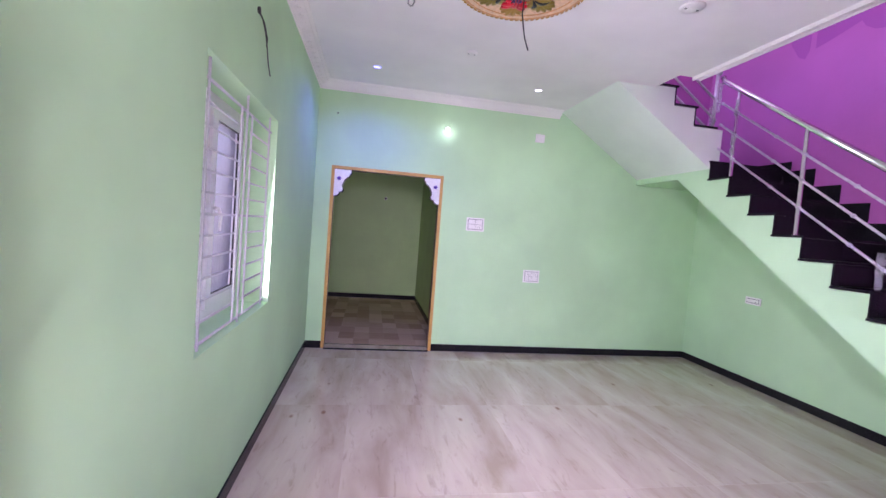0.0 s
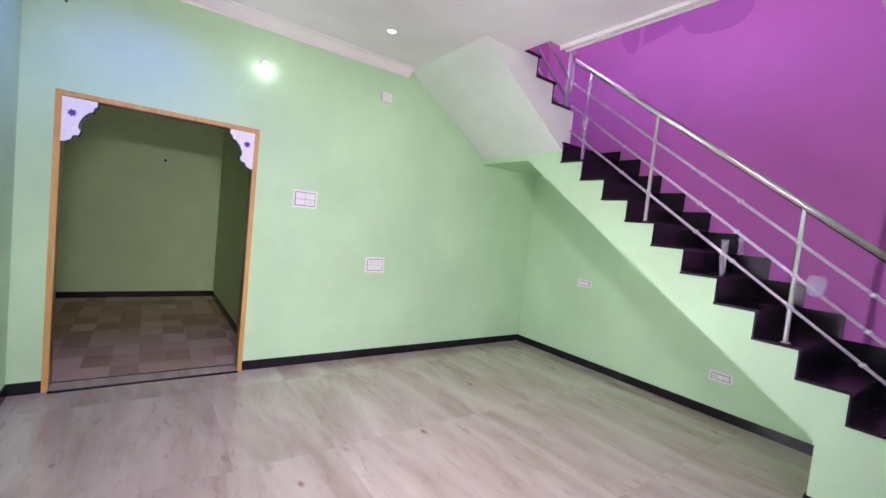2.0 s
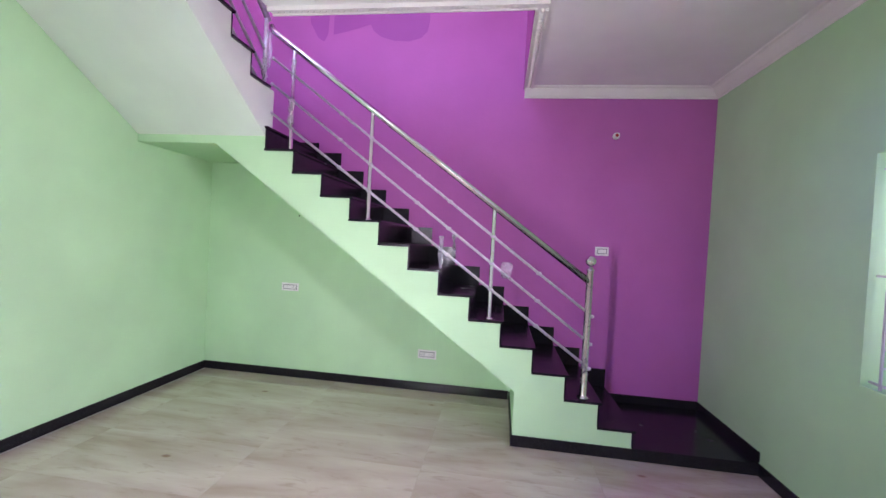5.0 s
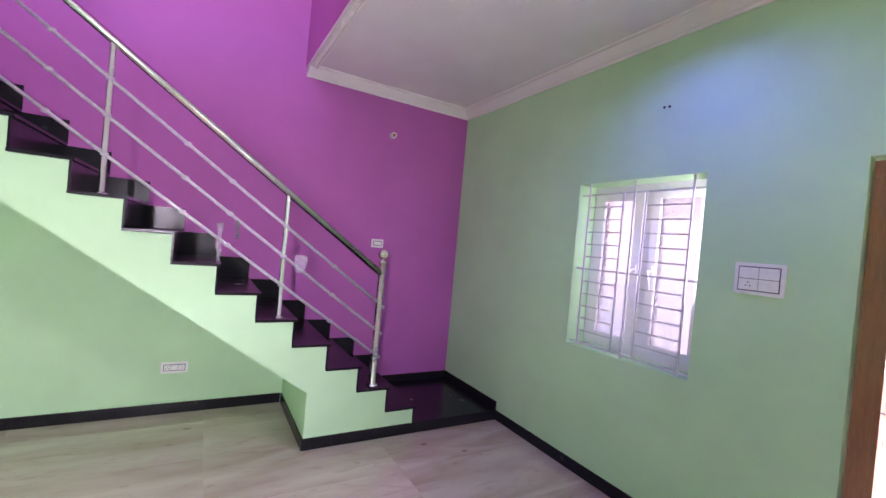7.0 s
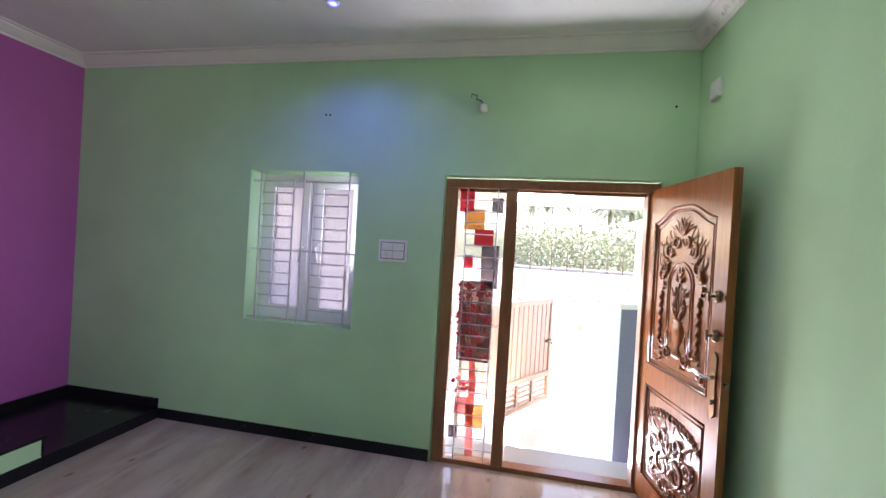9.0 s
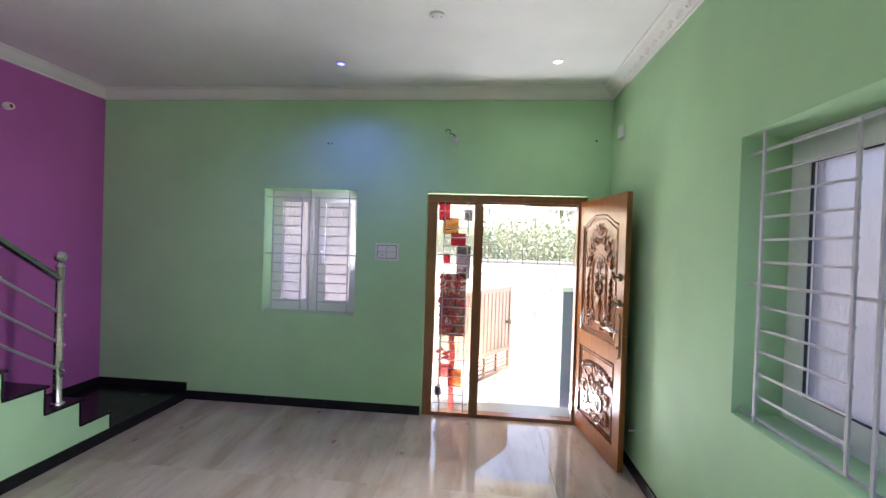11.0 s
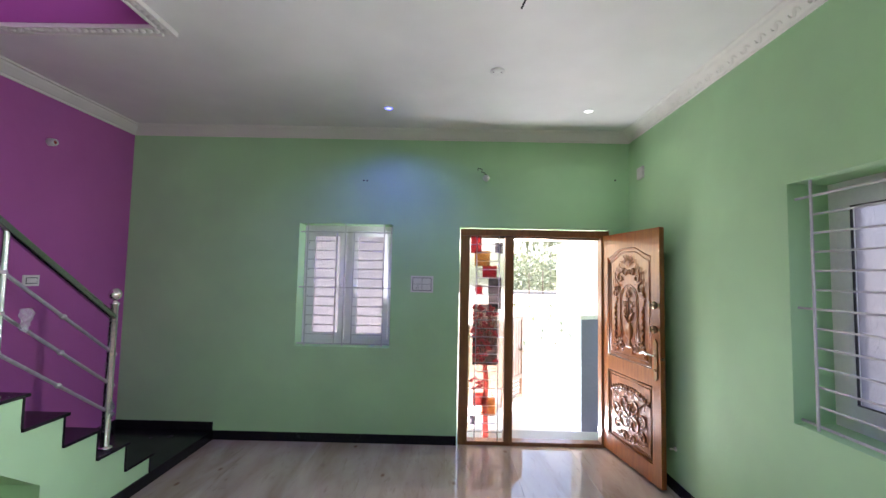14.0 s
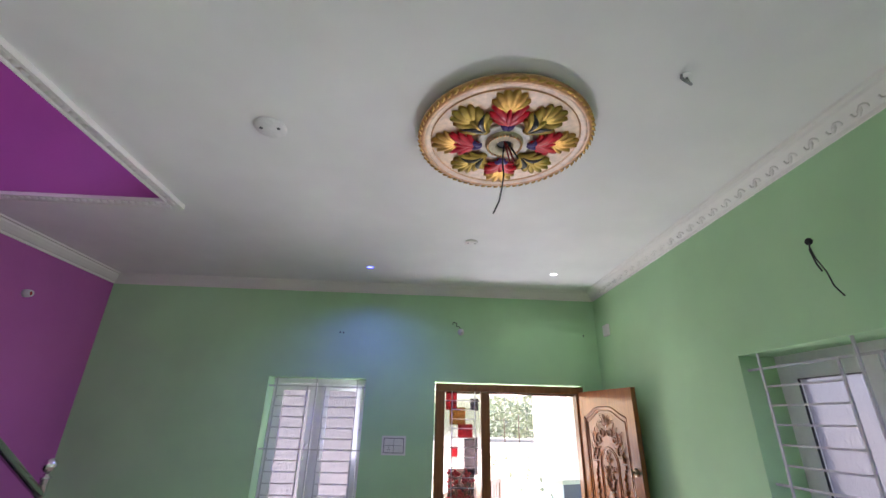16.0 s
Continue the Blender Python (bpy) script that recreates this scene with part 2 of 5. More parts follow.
def ball(bm, c, r, squash=(1, 1, 1), seg=12):
    prof = [(r * math.sin(math.pi * i / 8), -r * math.cos(math.pi * i / 8)) for i in range(9)]
    prof[0], prof[-1] = (0, -r), (0, r)
    start = len(bm.verts)
    lathe(bm, prof, (0, 0, 0), seg)
    bm.verts.ensure_lookup_table()
    for v in bm.verts[start:]:
        v.co = Vector((v.co.x * squash[0], v.co.y * squash[1], v.co.z * squash[2])) + Vector(c)
    return bm


def mesh_of(name, bm, material, bev=0.0, recalc=True):
    if bev:
        edges = [e for e in bm.edges if len(e.link_faces) == 2 and e.calc_face_angle(0) > 0.6]
        bmesh.ops.bevel(bm, geom=edges, offset=bev, segments=2, affect="EDGES", profile=0.6)
    if recalc:
        bmesh.ops.recalc_face_normals(bm, faces=bm.faces)
    me = bpy.data.meshes.new(name)
    bm.to_mesh(me)
    bm.free()
    me.materials.append(material)
    return me


def part(name, bm, material, parent=None, label="", bev=0.0):
    ob = new(name, mesh_of(name, bm, material, bev))
    ob.parent = parent
    if label:
        tagged(ob, label)
    return ob


def thing(name, label, category, m=None, group="", kind=""):
    ob = new(name)
    ob.empty_display_size = 0.1
    if m is not None:
        ob.matrix_world = m
    return tagged(ob, label, category, group, kind)


def structure(name, bm, material, label, category, bev=0.0):
    return tagged(part(name, bm, material, None, "", bev), label, category, "", "structure")


def nb():
    return bmesh.new()


# ---- the room's plan ----
RX, RY, CEIL = 5.05, 5.14, 3.10
TH = 0.28
D2 = (0.19, 1.695, 2.14)          # entrance opening: x0, x1, top
W2 = (2.375, 3.315, 0.92, 2.145)  # front window: x0, x1, z0, z1
W1 = (1.93, 3.17, 0.92, 2.175)    # side window: y0, y1, z0, z1
D1 = (0.19, 1.50, 2.155)          # inner doorway
SX = 4.085                        # outer face of the stairs
HX, HY, HX2, HY2 = 3.585, 1.79, 3.37, 3.60  # stair opening in the ceiling
TOP = 5.9                         # roof over the stairwell
FY = 3.93                         # side face of the upper flight
UPPER = 3.345                     # upper floor


def wall_with_holes(bm, along, lo, hi, z0, z1, d0, d1, holes):
    """A wall along x or y between d0 and d1 in depth, with rectangular holes (a0, a1, z0, z1)."""
    def cell(a0, a1, b0, b1):
        if a1 - a0 > 1e-4 and b1 - b0 > 1e-4:
            if along == "x":
                box(bm, a0, a1, d0, d1, b0, b1)
            else:
                box(bm, d0, d1, a0, a1, b0, b1)
    cuts = sorted(holes)
    at = lo
    for a0, a1, b0, b1 in cuts:
        cell(at, a0, z0, z1)
        cell(a0, a1, z0, b0)
        cell(a0, a1, b1, z1)
        at = a1
    cell(at, hi, z0, z1)
    return bm


wall_south = structure("wall_south", wall_with_holes(nb(), "x", -TH, RX + TH, -0.15, CEIL, -TH, 0, [(D2[0], D2[1], -0.15, D2[2]), (W2[0], W2[1], W2[2], W2[3])]), M_green, "mint green painted front wall with door and window openings", "wall")
wall_west = structure("wall_west", wall_with_holes(nb(), "y", 0, RY + TH, -0.15, CEIL, -TH, 0, [(W1[0], W1[1], W1[2], W1[3])]), M_green, "mint green painted side wall with a window opening", "wall")
wall_north = structure("wall_north", wall_with_holes(nb(), "x", 0, RX, -0.15, TOP, RY, RY + 0.12, [(D1[0], D1[1], -0.15, D1[2])]), M_green, "mint green painted inner wall with a doorway", "wall")
wall_east_low = structure("wall_east", box(nb(), RX, RX + TH, 0, RY + TH, -0.15, TOP), M_purple, "purple painted wall beside the stairs", "wall")


def stair_z(k):
    return 0.225 + 0.1845 * (k - 1)


def stair_y(k):
    return 0.875 + 0.254 * (k - 1)


# green paint under the stairs, on the same wall
under = [(1.76, 0.0), (1.76, 0.42), (4.385, 2.29), (RY, 2.29), (RY, 0.0)]
structure("wall_panel_under_stairs", prism(nb(), under, "x", RX - 0.004, RX + 0.01), M_green, "mint green painted wall below the stair slab", "wall")

# ceiling with its stair opening
bm = nb()
for x0, x1, y0, y1 in ((-TH, HX, -TH, RY), (HX, RX, -TH, HY)):
    box(bm, x0, x1, y0, y1 if x0 > 0 else HY2, CEIL, UPPER - 0.02)
box(bm, -TH, HX2, HY2, RY, CEIL, UPPER - 0.02)
structure("ceiling", bm, M_white, "white painted plaster ceiling with a stair opening", "ceiling")

# upper stairwell: purple walls, roof, an unseen opening made for the fill lamp
bm = nb()
box(bm, HX2 - 1.6, RX, HY - 0.14, HY - 0.005, UPPER, TOP)
structure("wall_upper_south", bm, M_purple, "purple painted upper stairwell wall", "wall")
structure("wall_upper_south_face", box(nb(), HX, RX - 0.001, HY - 0.004, HY + 0.004, CEIL + 0.002, TOP), M_purple, "purple painted edge of the stair opening", "wall")
structure("wall_upper_west", wall_with_holes(nb(), "y", HY - 0.14, RY, UPPER, TOP, HX2 - 1.75, HX2 - 1.6, [(HY + 0.35, RY - 0.35, UPPER + 0.35, TOP - 0.25)]), M_purple, "unseen purple upper wall with a wide opening for the stairwell fill lamp", "wall")
structure("wall_opening_edge", box(nb(), HX - 0.004, HX + 0.004, HY, HY2, CEIL + 0.002, UPPER), M_purple, "purple painted side of the stair opening", "wall")
structure("roof_slab", box(nb(), HX2 - 1.75, RX + TH, HY - 0.14, RY + 0.12, TOP, TOP + 0.15), M_white, "white painted roof slab over the stairwell", "ceiling")
structure("upper_floor", box(nb(), HX2 - 1.75, HX2, HY - 0.14, RY, UPPER - 0.02, UPPER), M_tile, "pale tiled upper floor", "floor")
structure("wall_upper_north_face", prism(nb(), [(0.0, CEIL), (HX2, CEIL), (4.165, 2.45), (RX, 2.45), (RX, TOP), (0.0, TOP)], "y", RY - 0.004, RY + 0.01), M_purple, "purple painted stairwell wall above the landing", "wall")

# darker purple patches high on the wall, scalloped along the bottom
M_purple2 = paint("darker_purple", (0.37, 0.09, 0.34), 0.5)
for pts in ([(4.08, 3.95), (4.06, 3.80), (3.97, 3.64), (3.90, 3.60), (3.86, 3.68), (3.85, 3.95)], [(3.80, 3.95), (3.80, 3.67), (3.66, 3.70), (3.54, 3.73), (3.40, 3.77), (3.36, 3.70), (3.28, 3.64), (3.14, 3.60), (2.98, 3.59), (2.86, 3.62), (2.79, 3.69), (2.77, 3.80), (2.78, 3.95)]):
    structure("dark_purple_patch", prism(nb(), pts, "x", RX - 0.002, RX + 0.01), M_purple2, "dull darker purple patch with a scalloped lower edge", "paint patch")

# inner room beyond the doorway
BX0, BX1, BY1 = -0.45, 1.66, 8.55
structure("wall_inner_west", box(nb(), BX0 - 0.15, BX0, RY + TH, BY1, 0, 2.95), M_olivewall, "green painted inner room wall", "wall")
structure("wall_inner_east", box(nb(), BX1, BX1 + 0.15, RY + 0.12, BY1, 0, 2.95), M_olivewall, "green painted inner room wall", "wall")
structure("wall_inner_north", box(nb(), BX0 - 0.15, BX1 + 0.15, BY1, BY1 + 0.15, 0, 2.95), M_olivewall, "green painted inner room end wall", "wall")
structure("ceiling_inner", box(nb(), BX0 - 0.15, BX1 + 0.15, RY + 0.12, BY1, 2.95, 3.05), M_white, "white painted inner room ceiling", "ceiling")
structure("wall_inner_south", box(nb(), BX0 - 0.15, 0.0, RY + TH, RY + TH + 0.1, 0, 2.95), M_olivewall, "green painted inner room return wall", "wall")

# ---- floors ----
floor = structure("floor", box(nb(), -0.02, RX + 0.02, -0.10, RY + 0.02, -0.15, -0.003), M_grout, "polished beige plank-look tiled floor", "floor")
floor_inner = structure("floor_inner", box(nb(), BX0, BX1, RY + 0.02, BY1, -0.15, -0.003), M_grout, "patterned brown tiled floor of the inner room", "floor")

# ---- skirting ----
SK, SKT = 0.085, 0.012


def skirting(x0, x1, y0, y1, z0=0.0, z1=SK):
    return structure("baseboard", box(nb(), x0, x1, y0, y1, z0, z1), M_granite, "black granite skirting along the wall", "skirting", 0.002)


skirting(D2[1] + 0.005, SX, 0, SKT)
skirting(0, D2[0] - 0.005, 0, SKT)
skirting(0, SKT, SKT, RY - SKT)
skirting(0, D1[0] - 0.0, RY - SKT, RY)
skirting(D1[1] + 0.0, RX - 0.005, RY - SKT, RY)
skirting(RX - 0.004 - SKT, RX - 0.004, 1.775, RY - SKT)
skirting(BX0, BX1, BY1 - SKT, BY1)
skirting(BX1 - SKT, BX1, RY + 0.13, BY1 - SKT)
skirting(D1[1] - 0.012, D1[1], RY + 0.002, RY + 0.12)
skirting(SX - SKT, SX, 0.875, 1.76)
skirting(SX - SKT, RX - 0.02, 1.76, 1.772)
# platform skirting
skirting(SX, RX - SKT, 0, SKT, 0.09, 0.165)
skirting(RX - SKT, RX, 0, 0.875, 0.09, 0.165)

# ---- cornices ----
COVE = [(0.0, -0.085), (0.012, -0.085), (0.018, -0.07), (0.03, -0.066), (0.06, -0.045), (0.085, -0.024), (0.092, -0.012), (0.115, -0.010), (0.12, 0.0), (0.0, 0.0)]


def cornice(axis, a, b, wall, side, z=CEIL):
    bm = nb()
    out = [(wall + side * d, z + h) for d, h in COVE]
    prism(bm, out, axis, a, b)
    return bm


def scroll_relief(bm, centre, u, v, n, size):
    """A small plaster leaf scroll: two curls and a bud, raised along n."""
    for s in (1, -1):
        pts, rad = [], []
        for i in range(9):
            a = i / 8 * 4.4
            r = size * (0.5 - 0.085 * a)
            pts.append(centre + u * (s * (size * 0.5 - r * math.cos(a) * 0.8)) + v * (s * r * math.sin(a) * 0.9))
            rad.append(size * (0.15 - 0.01 * i))
        tube(bm, pts, rad, 5)
    ball(bm, centre, size * 0.2, seg=6)


def trim(name, bm, label):
    return structure(name, bm, M_cornice, label, "cornice")


trim("trim_cornice", cornice("x", 0, RX, 0, 1), "white plaster cornice between ceiling and front wall")
bm = cornice("y", 0.0, RY, 0, 1)
k = 0.18
while k < RY - 0.1:
    scroll_relief(bm, Vector((0.047, k, CEIL - 0.056)), Vector((0, 1, 0)), Vector((0.76, 0, 0.62)), Vector((0.6, 0, -0.8)), 0.052)
    k += 0.118
trim("trim_cornice", bm, "white plaster cornice with raised leaf scrolls")
trim("trim_cornice", cornice("x", 0, 2.93, RY, -1), "white plaster cornice cut off before the stair soffit")
trim("trim_cornice", cornice("y", 0, HY - 0.01, RX, -1), "white plaster cornice above the purple wall")
# beaded moulding round the stair opening
bm = nb()
MW = 0.085
for x0, x1, y0, y1 in ((HX - MW, HX, HY - MW, HY2), (HX, RX - 0.1, HY - MW, HY)):
    box(bm, x0, x1, y0, y1, CEIL - 0.012, CEIL)
    if x1 - x0 < 0.2:
        box(bm, x0, x0 + 0.018, y0, y1, CEIL - 0.03, CEIL - 0.012)
        box(bm, x1 - 0.012, x1, y0 + MW, y1, CEIL - 0.024, CEIL - 0.012)
        y = y0 + 0.05
        while y < y1 - 0.02:
            ball(bm, ((x0 + x1) / 2, y, CEIL - 0.014), 0.019, (1, 1.1, 0.7), 8)
            y += 0.044
    else:
        box(bm, x0, x1, y0, y0 + 0.018, CEIL - 0.03, CEIL - 0.012)
        box(bm, x0, x1, y1 - 0.012, y1, CEIL - 0.024, CEIL - 0.012)
        x = x0 + 0.02
        while x < x1 - 0.02:
            ball(bm, (x, (y0 + y1) / 2, CEIL - 0.014), 0.019, (1.1, 1, 0.7), 8)
            x += 0.044
trim("trim_moulding", bm, "white beaded plaster moulding round the stair opening")

# ---- stairs ----
stairs = thing("staircase", "mint green concrete staircase with black granite treads", "staircase", pose(0, 0, 0))
# lower flight: side profile in y, z
prof = [(1.76, 0.0), (0.875, 0.0)]
for k in range(1, 13):
    prof += [(stair_y(k), stair_z(k) - 0.02), (stair_y(k + 1), stair_z(k) - 0.02)]
prof += [(stair_y(13), stair_z(13) - 0.02), (RY - 0.005, stair_z(13) - 0.02), (RY - 0.005, 2.29), (4.385, 2.29), (1.76, 0.42)]
LAND = stair_z(13)
part("flight_body", prism(nb(), prof, "x", SX, RX - 0.005), M_green, stairs, "mint green painted stepped slab")
# upper flight along the inner wall
X2 = [4.09, 3.845, 3.60, HX2]
Z2 = [2.785, 2.965, 3.14, UPPER]
prof2 = [(4.185, 2.292)]
prof2 += [(4.185, Z2[0] - 0.02)]
for i in range(3):
    prof2 += [(X2[i], Z2[i] - 0.02), (X2[i + 1], Z2[i] - 0.02)]
prof2 += [(HX2, CEIL), (2.955, CEIL)]
part("upper_flight_body", prism(nb(), prof2, "y", FY, RY - 0.006), M_stairwhite, stairs, "pale painted sloping soffit of the upper flight")
for k in range(1, 14):
    y1 = stair_y(k + 1) + 0.004 if k < 13 else RY - 0.02
    part("tread", box(nb(), SX - 0.018, RX - 0.012, stair_y(k) - 0.02, y1, stair_z(k) - 0.018, stair_z(k)), M_granite, stairs, "", 0.004)
    z0 = stair_z(k - 1) if k > 1 else 0.09
    part("riser", box(nb(), SX - 0.004, RX - 0.012, stair_y(k) - 0.006, stair_y(k) + 0.006, z0 + 0.001, stair_z(k) - 0.019), M_granite, stairs)
    # stepped skirting on the wall
    part("wall_skirting", box(nb(), RX - 0.014, RX - 0.002, stair_y(k) - 0.02, (stair_y(k + 1) + 0.06) if k < 13 else RY - 0.03, stair_z(k), stair_z(k) + (0.17 if k < 13 else 0.09)), M_granite, stairs)
for i in range(3):
    part("tread", box(nb(), X2[i + 1] - 0.004, X2[i] + 0.02, FY - 0.018, RY - 0.03, Z2[i] - 0.018, Z2[i]), M_granite, stairs, "", 0.004)
    if i:
        part("riser", box(nb(), X2[i] - 0.006, X2[i] + 0.006, FY - 0.004, RY - 0.03, Z2[i - 1] + 0.001, Z2[i] - 0.019), M_granite, stairs)
part("platform", box(nb(), SX - 0.012, RX - 0.012, 0.012, 0.873, 0.0, 0.09), M_granite, stairs, "low black granite starting platform", 0.004)

# railing
railing = thing("stair_railing", "polished stainless steel stair railing with plastic wrap remains", "railing", pose(0, 0, 0))
NX, SLOPE = 4.155, 0.1845 / 0.254


def rail_z(y, z0):
    return z0 + (y - 1.235) * 0.722


newel_z = stair_z(2)
bm = nb()
lathe(bm, [(0.045, 0), (0.045, 0.006), (0.03, 0.012), (0.026, 0.02), (0.026, 0.98), (0.032, 0.985), (0.032, 0.995), (0.02, 1.0), (0.018, 1.012)], (NX, 1.235, newel_z), 20)
part("newel_post", bm, M_steel, railing)
part("newel_ball", ball(nb(), (NX, 1.235, 1.467), 0.042, seg=20), M_steel, railing)
for y in (1.99, 3.03, 3.74):
    k = int((y - 0.875) / 0.254) + 1
    zt = rail_z(y, 1.31)
    bm = nb()
    lathe(bm, [(0.034, 0), (0.034, 0.005), (0.02, 0.01), (0.017, 0.014), (0.017, zt - stair_z(k))], (NX, y, stair_z(k)), 14)
    part("post", bm, M_steel, railing)
ye = 3.93
part("handrail", tube(nb(), [(NX, 1.24, 1.31), (NX, ye, rail_z(ye, 1.31)), (NX - 0.0, ye + 0.03, rail_z(ye, 1.31) + 0.05)], 0.026, 16), M_steel, railing)
for z0, sl in ((1.066, 0.73), (0.85, 0.73), (0.66, 0.711)):
    def rail_z(y, z, sl=sl):
        return z + (y - 1.235) * sl
    bm = nb()
    tube(bm, [(NX, 1.21, rail_z(1.21, z0)), (NX, ye, rail_z(ye, z0))], 0.0105, 8)
    ball(bm, (NX, 1.2, rail_z(1.2, z0)), 0.014, seg=8)
    ball(bm, (NX, ye, rail_z(ye, z0)), 0.016, seg=8)
    for y in (1.62, 2.35, 2.62, 3.3):
        ball(bm, (NX, y, rail_z(y, z0)), 0.0155, (1, 1.4, 1), 8)
    for y in (1.99, 3.03, 3.74):
        ball(bm, (NX, y, rail_z(y, z0)), 0.021, (1, 1, 0.9), 8)
    part("rail", bm, M_railfilm, railing, "thin steel rail in clear film")
# upper flight rail
uz = 1.31 + (ye - 1.235) * 0.722
part("upper_post", tube(nb(), [(NX - 0.06, FY + 0.04, Z2[0]), (NX - 0.06, FY + 0.04, uz + 0.12)], 0.017, 12), M_railfilm, railing)
part("upper_post", tube(nb(), [(3.47, FY + 0.04, Z2[2]), (3.47, FY + 0.04, uz + 0.6)], 0.017, 12), M_railfilm, railing)
for dz, r in ((0.10, 0.026), (-0.18, 0.012), (-0.37, 0.012), (-0.53, 0.012)):
    part("upper_rail", tube(nb(), [(NX - 0.03, FY + 0.04, uz + dz - 0.02), (2.9, FY + 0.04, uz + dz + 0.85)], r, 10), M_railfilm, railing)

# ---- entrance door set ----
FR0, FR1 = -0.115, -0.02   # frame depth


def entrance():
    fr = thing("door_1", "brown teak entrance door frame with a narrow glazed sidelight", "door frame", pose(0, 0, 0), "", "structure")
    x0, x1, top = D2[0] + 0.008, D2[1] - 0.012, 2.122
    for a, b in ((x0, 0.275), (1.15, 1.235), (1.592, x1)):
        part("jamb", box(nb(), a, b, FR0, FR1, 0.0, 2.052), M_teakframe, fr, "", 0.006)
    part("head", box(nb(), x0, x1, FR0, FR1, 2.054, top), M_teakframe, fr, "", 0.006)
    part("threshold", box(nb(), x0, x1, FR0, FR1 + 0.003, 0.0, 0.035), M_teakframe, fr, "", 0.006)
    for a, b in ((0.275, 1.15), (1.235, 1.592)):
        part("stop_bead", box(nb(), a, b, FR0 + 0.02, FR0 + 0.04, 2.034, 2.054), M_darkwood, fr)
    return fr


entrance()


def sidelight():
    s = thing("sidelight_window", "tall narrow sidelight with stained glass tree and steel grille", "window", pose(0, 0, 0))
    a, b, z0, z1 = 1.237, 1.590, 0.037, 2.05
    pane = part("pane", box(nb(), a, b, -0.072, -0.066, z0, z1), M_clear, s)
    pane.visible_shadow = False
    W, H = b - a, z1 - z0

    def px(f):
        return b - f * W

    def pz(f):
        return z1 - f * H
    rects = [("red_glass", 0.03, 0.34, 0.0, 0.085, M_redglass), ("amber_glass", 0.14, 0.58, 0.072, 0.15, M_amberglass), ("grey_glass", 0.72, 0.95, 0.03, 0.085, M_greyglass),
             ("red_glass", 0.38, 0.78, 0.148, 0.21, M_redglass), ("grey_glass", 0.55, 0.92, 0.205, 0.365, M_greyglass), ("red_glass", 0.18, 0.38, 0.245, 0.29, M_redglass),
             ("dark_glass", 0.12, 0.82, 0.34, 0.64, M_darkglass), ("amber_glass", 0.15, 0.5, 0.775, 0.84, M_pinkglass), ("amber_glass", 0.4, 0.78, 0.80, 0.885, M_amberglass), ("grey_glass", 0.06, 0.24, 0.885, 0.93, M_greyglass)]
    for name, f0, f1, g0, g1, mat in rects:
        part(name, box(nb(), px(f1), px(f0), -0.0655, -0.0615, pz(g1), pz(g0)), mat, s).visible_shadow = False
    # the tree: trunk, twigs and petals
    bm = nb()
    tube(bm, [(px(0.52), -0.06, z0 + 0.02), (px(0.50), -0.06, pz(0.85)), (px(0.52), -0.06, pz(0.72)), (px(0.47), -0.06, pz(0.62))], [0.03, 0.024, 0.026, 0.02], 8, (Vector((0, 1, 0)), 0.12))
    part("tree_trunk", bm, M_pinkglass, s)
    rnd = random.Random(5)
    bm, bt = nb(), nb()
    for i in range(66):
        fx, fz = rnd.uniform(0.14, 0.82), rnd.uniform(0.35, 0.635)
        if i > 58:
            fx, fz = rnd.uniform(0.1, 0.4), rnd.uniform(0.67, 0.76)
        c = Vector((px(fx), -0.0585, pz(fz)))
        for j in range(rnd.randint(3, 5)):
            an = rnd.uniform(-0.2, math.pi + 0.2)
            d = Vector((math.cos(an), 0, math.sin(an)))
            L = rnd.uniform(0.028, 0.045)
            tube(bm, [c, c + d * L * 0.35, c + d * L * 0.75, c + d * L], [0.003, 0.0125, 0.010, 0.001], 6, (Vector((0, 1, 0)), 0.25))
        if i <= 58:
            tube(bt, [c, c + (Vector((px(0.48), -0.0585, pz(0.66))) - c) * 0.4], 0.003, 5)
    tagged(part("petals", bm, M_petal, s, "red painted petals"), kind="stuff")
    tagged(part("twigs", bt, M_twig, s), kind="stuff")
    # grille
    for f in (0.2, 0.84):
        part("grille_upright", tube(nb(), [(px(f), -0.035, z0), (px(f), -0.035, z1)], 0.005, 6), M_grille, s)
    n = 24
    for i in range(1, n):
        long_ = i in (1, 6, 12, 18, 23)
        z = z1 - H * i / n
        part("grille_bar", tube(nb(), [(a if long_ else px(0.84), -0.031, z), (b if long_ else px(0.2), -0.031, z)], 0.0045, 6), M_grille, s)
    return s


def coloured_glass(name, colour, rough=0.25, trans=0.75):
    m, n, l, b = shader(name, rough, 0, colour)
    b.inputs["Transmission Weight"].default_value = trans
    b.inputs["IOR"].default_value = 1.15
    bump(n, l, b, noise_tex(n, l, coords(n, l), 90, 3, 0.5, 1.0), 0.4, 0.004)
    return m


M_clear = coloured_glass("hammered_clear_glass", (0.95, 0.95, 0.96), 0.12, 1.0)
M_redglass = coloured_glass("red_glass", (0.42, 0.025, 0.035))
M_amberglass = coloured_glass("amber_glass", (0.45, 0.19, 0.05))
M_pinkglass = coloured_glass("pink_red_glass", (0.50, 0.10, 0.09))
M_greyglass = coloured_glass("smoky_glass", (0.16, 0.13, 0.15))
M_darkglass = coloured_glass("dark_brown_glass", (0.13, 0.08, 0.075))
M_petal = coloured_glass("red_petal_glass", (0.70, 0.07, 0.08), 0.3, 0.55)
M_twig = plain("brown_twig_paint", (0.30, 0.10, 0.06), 0.5)
M_pane = frosted("rain_pattern_frosted_glass")
sidelight()


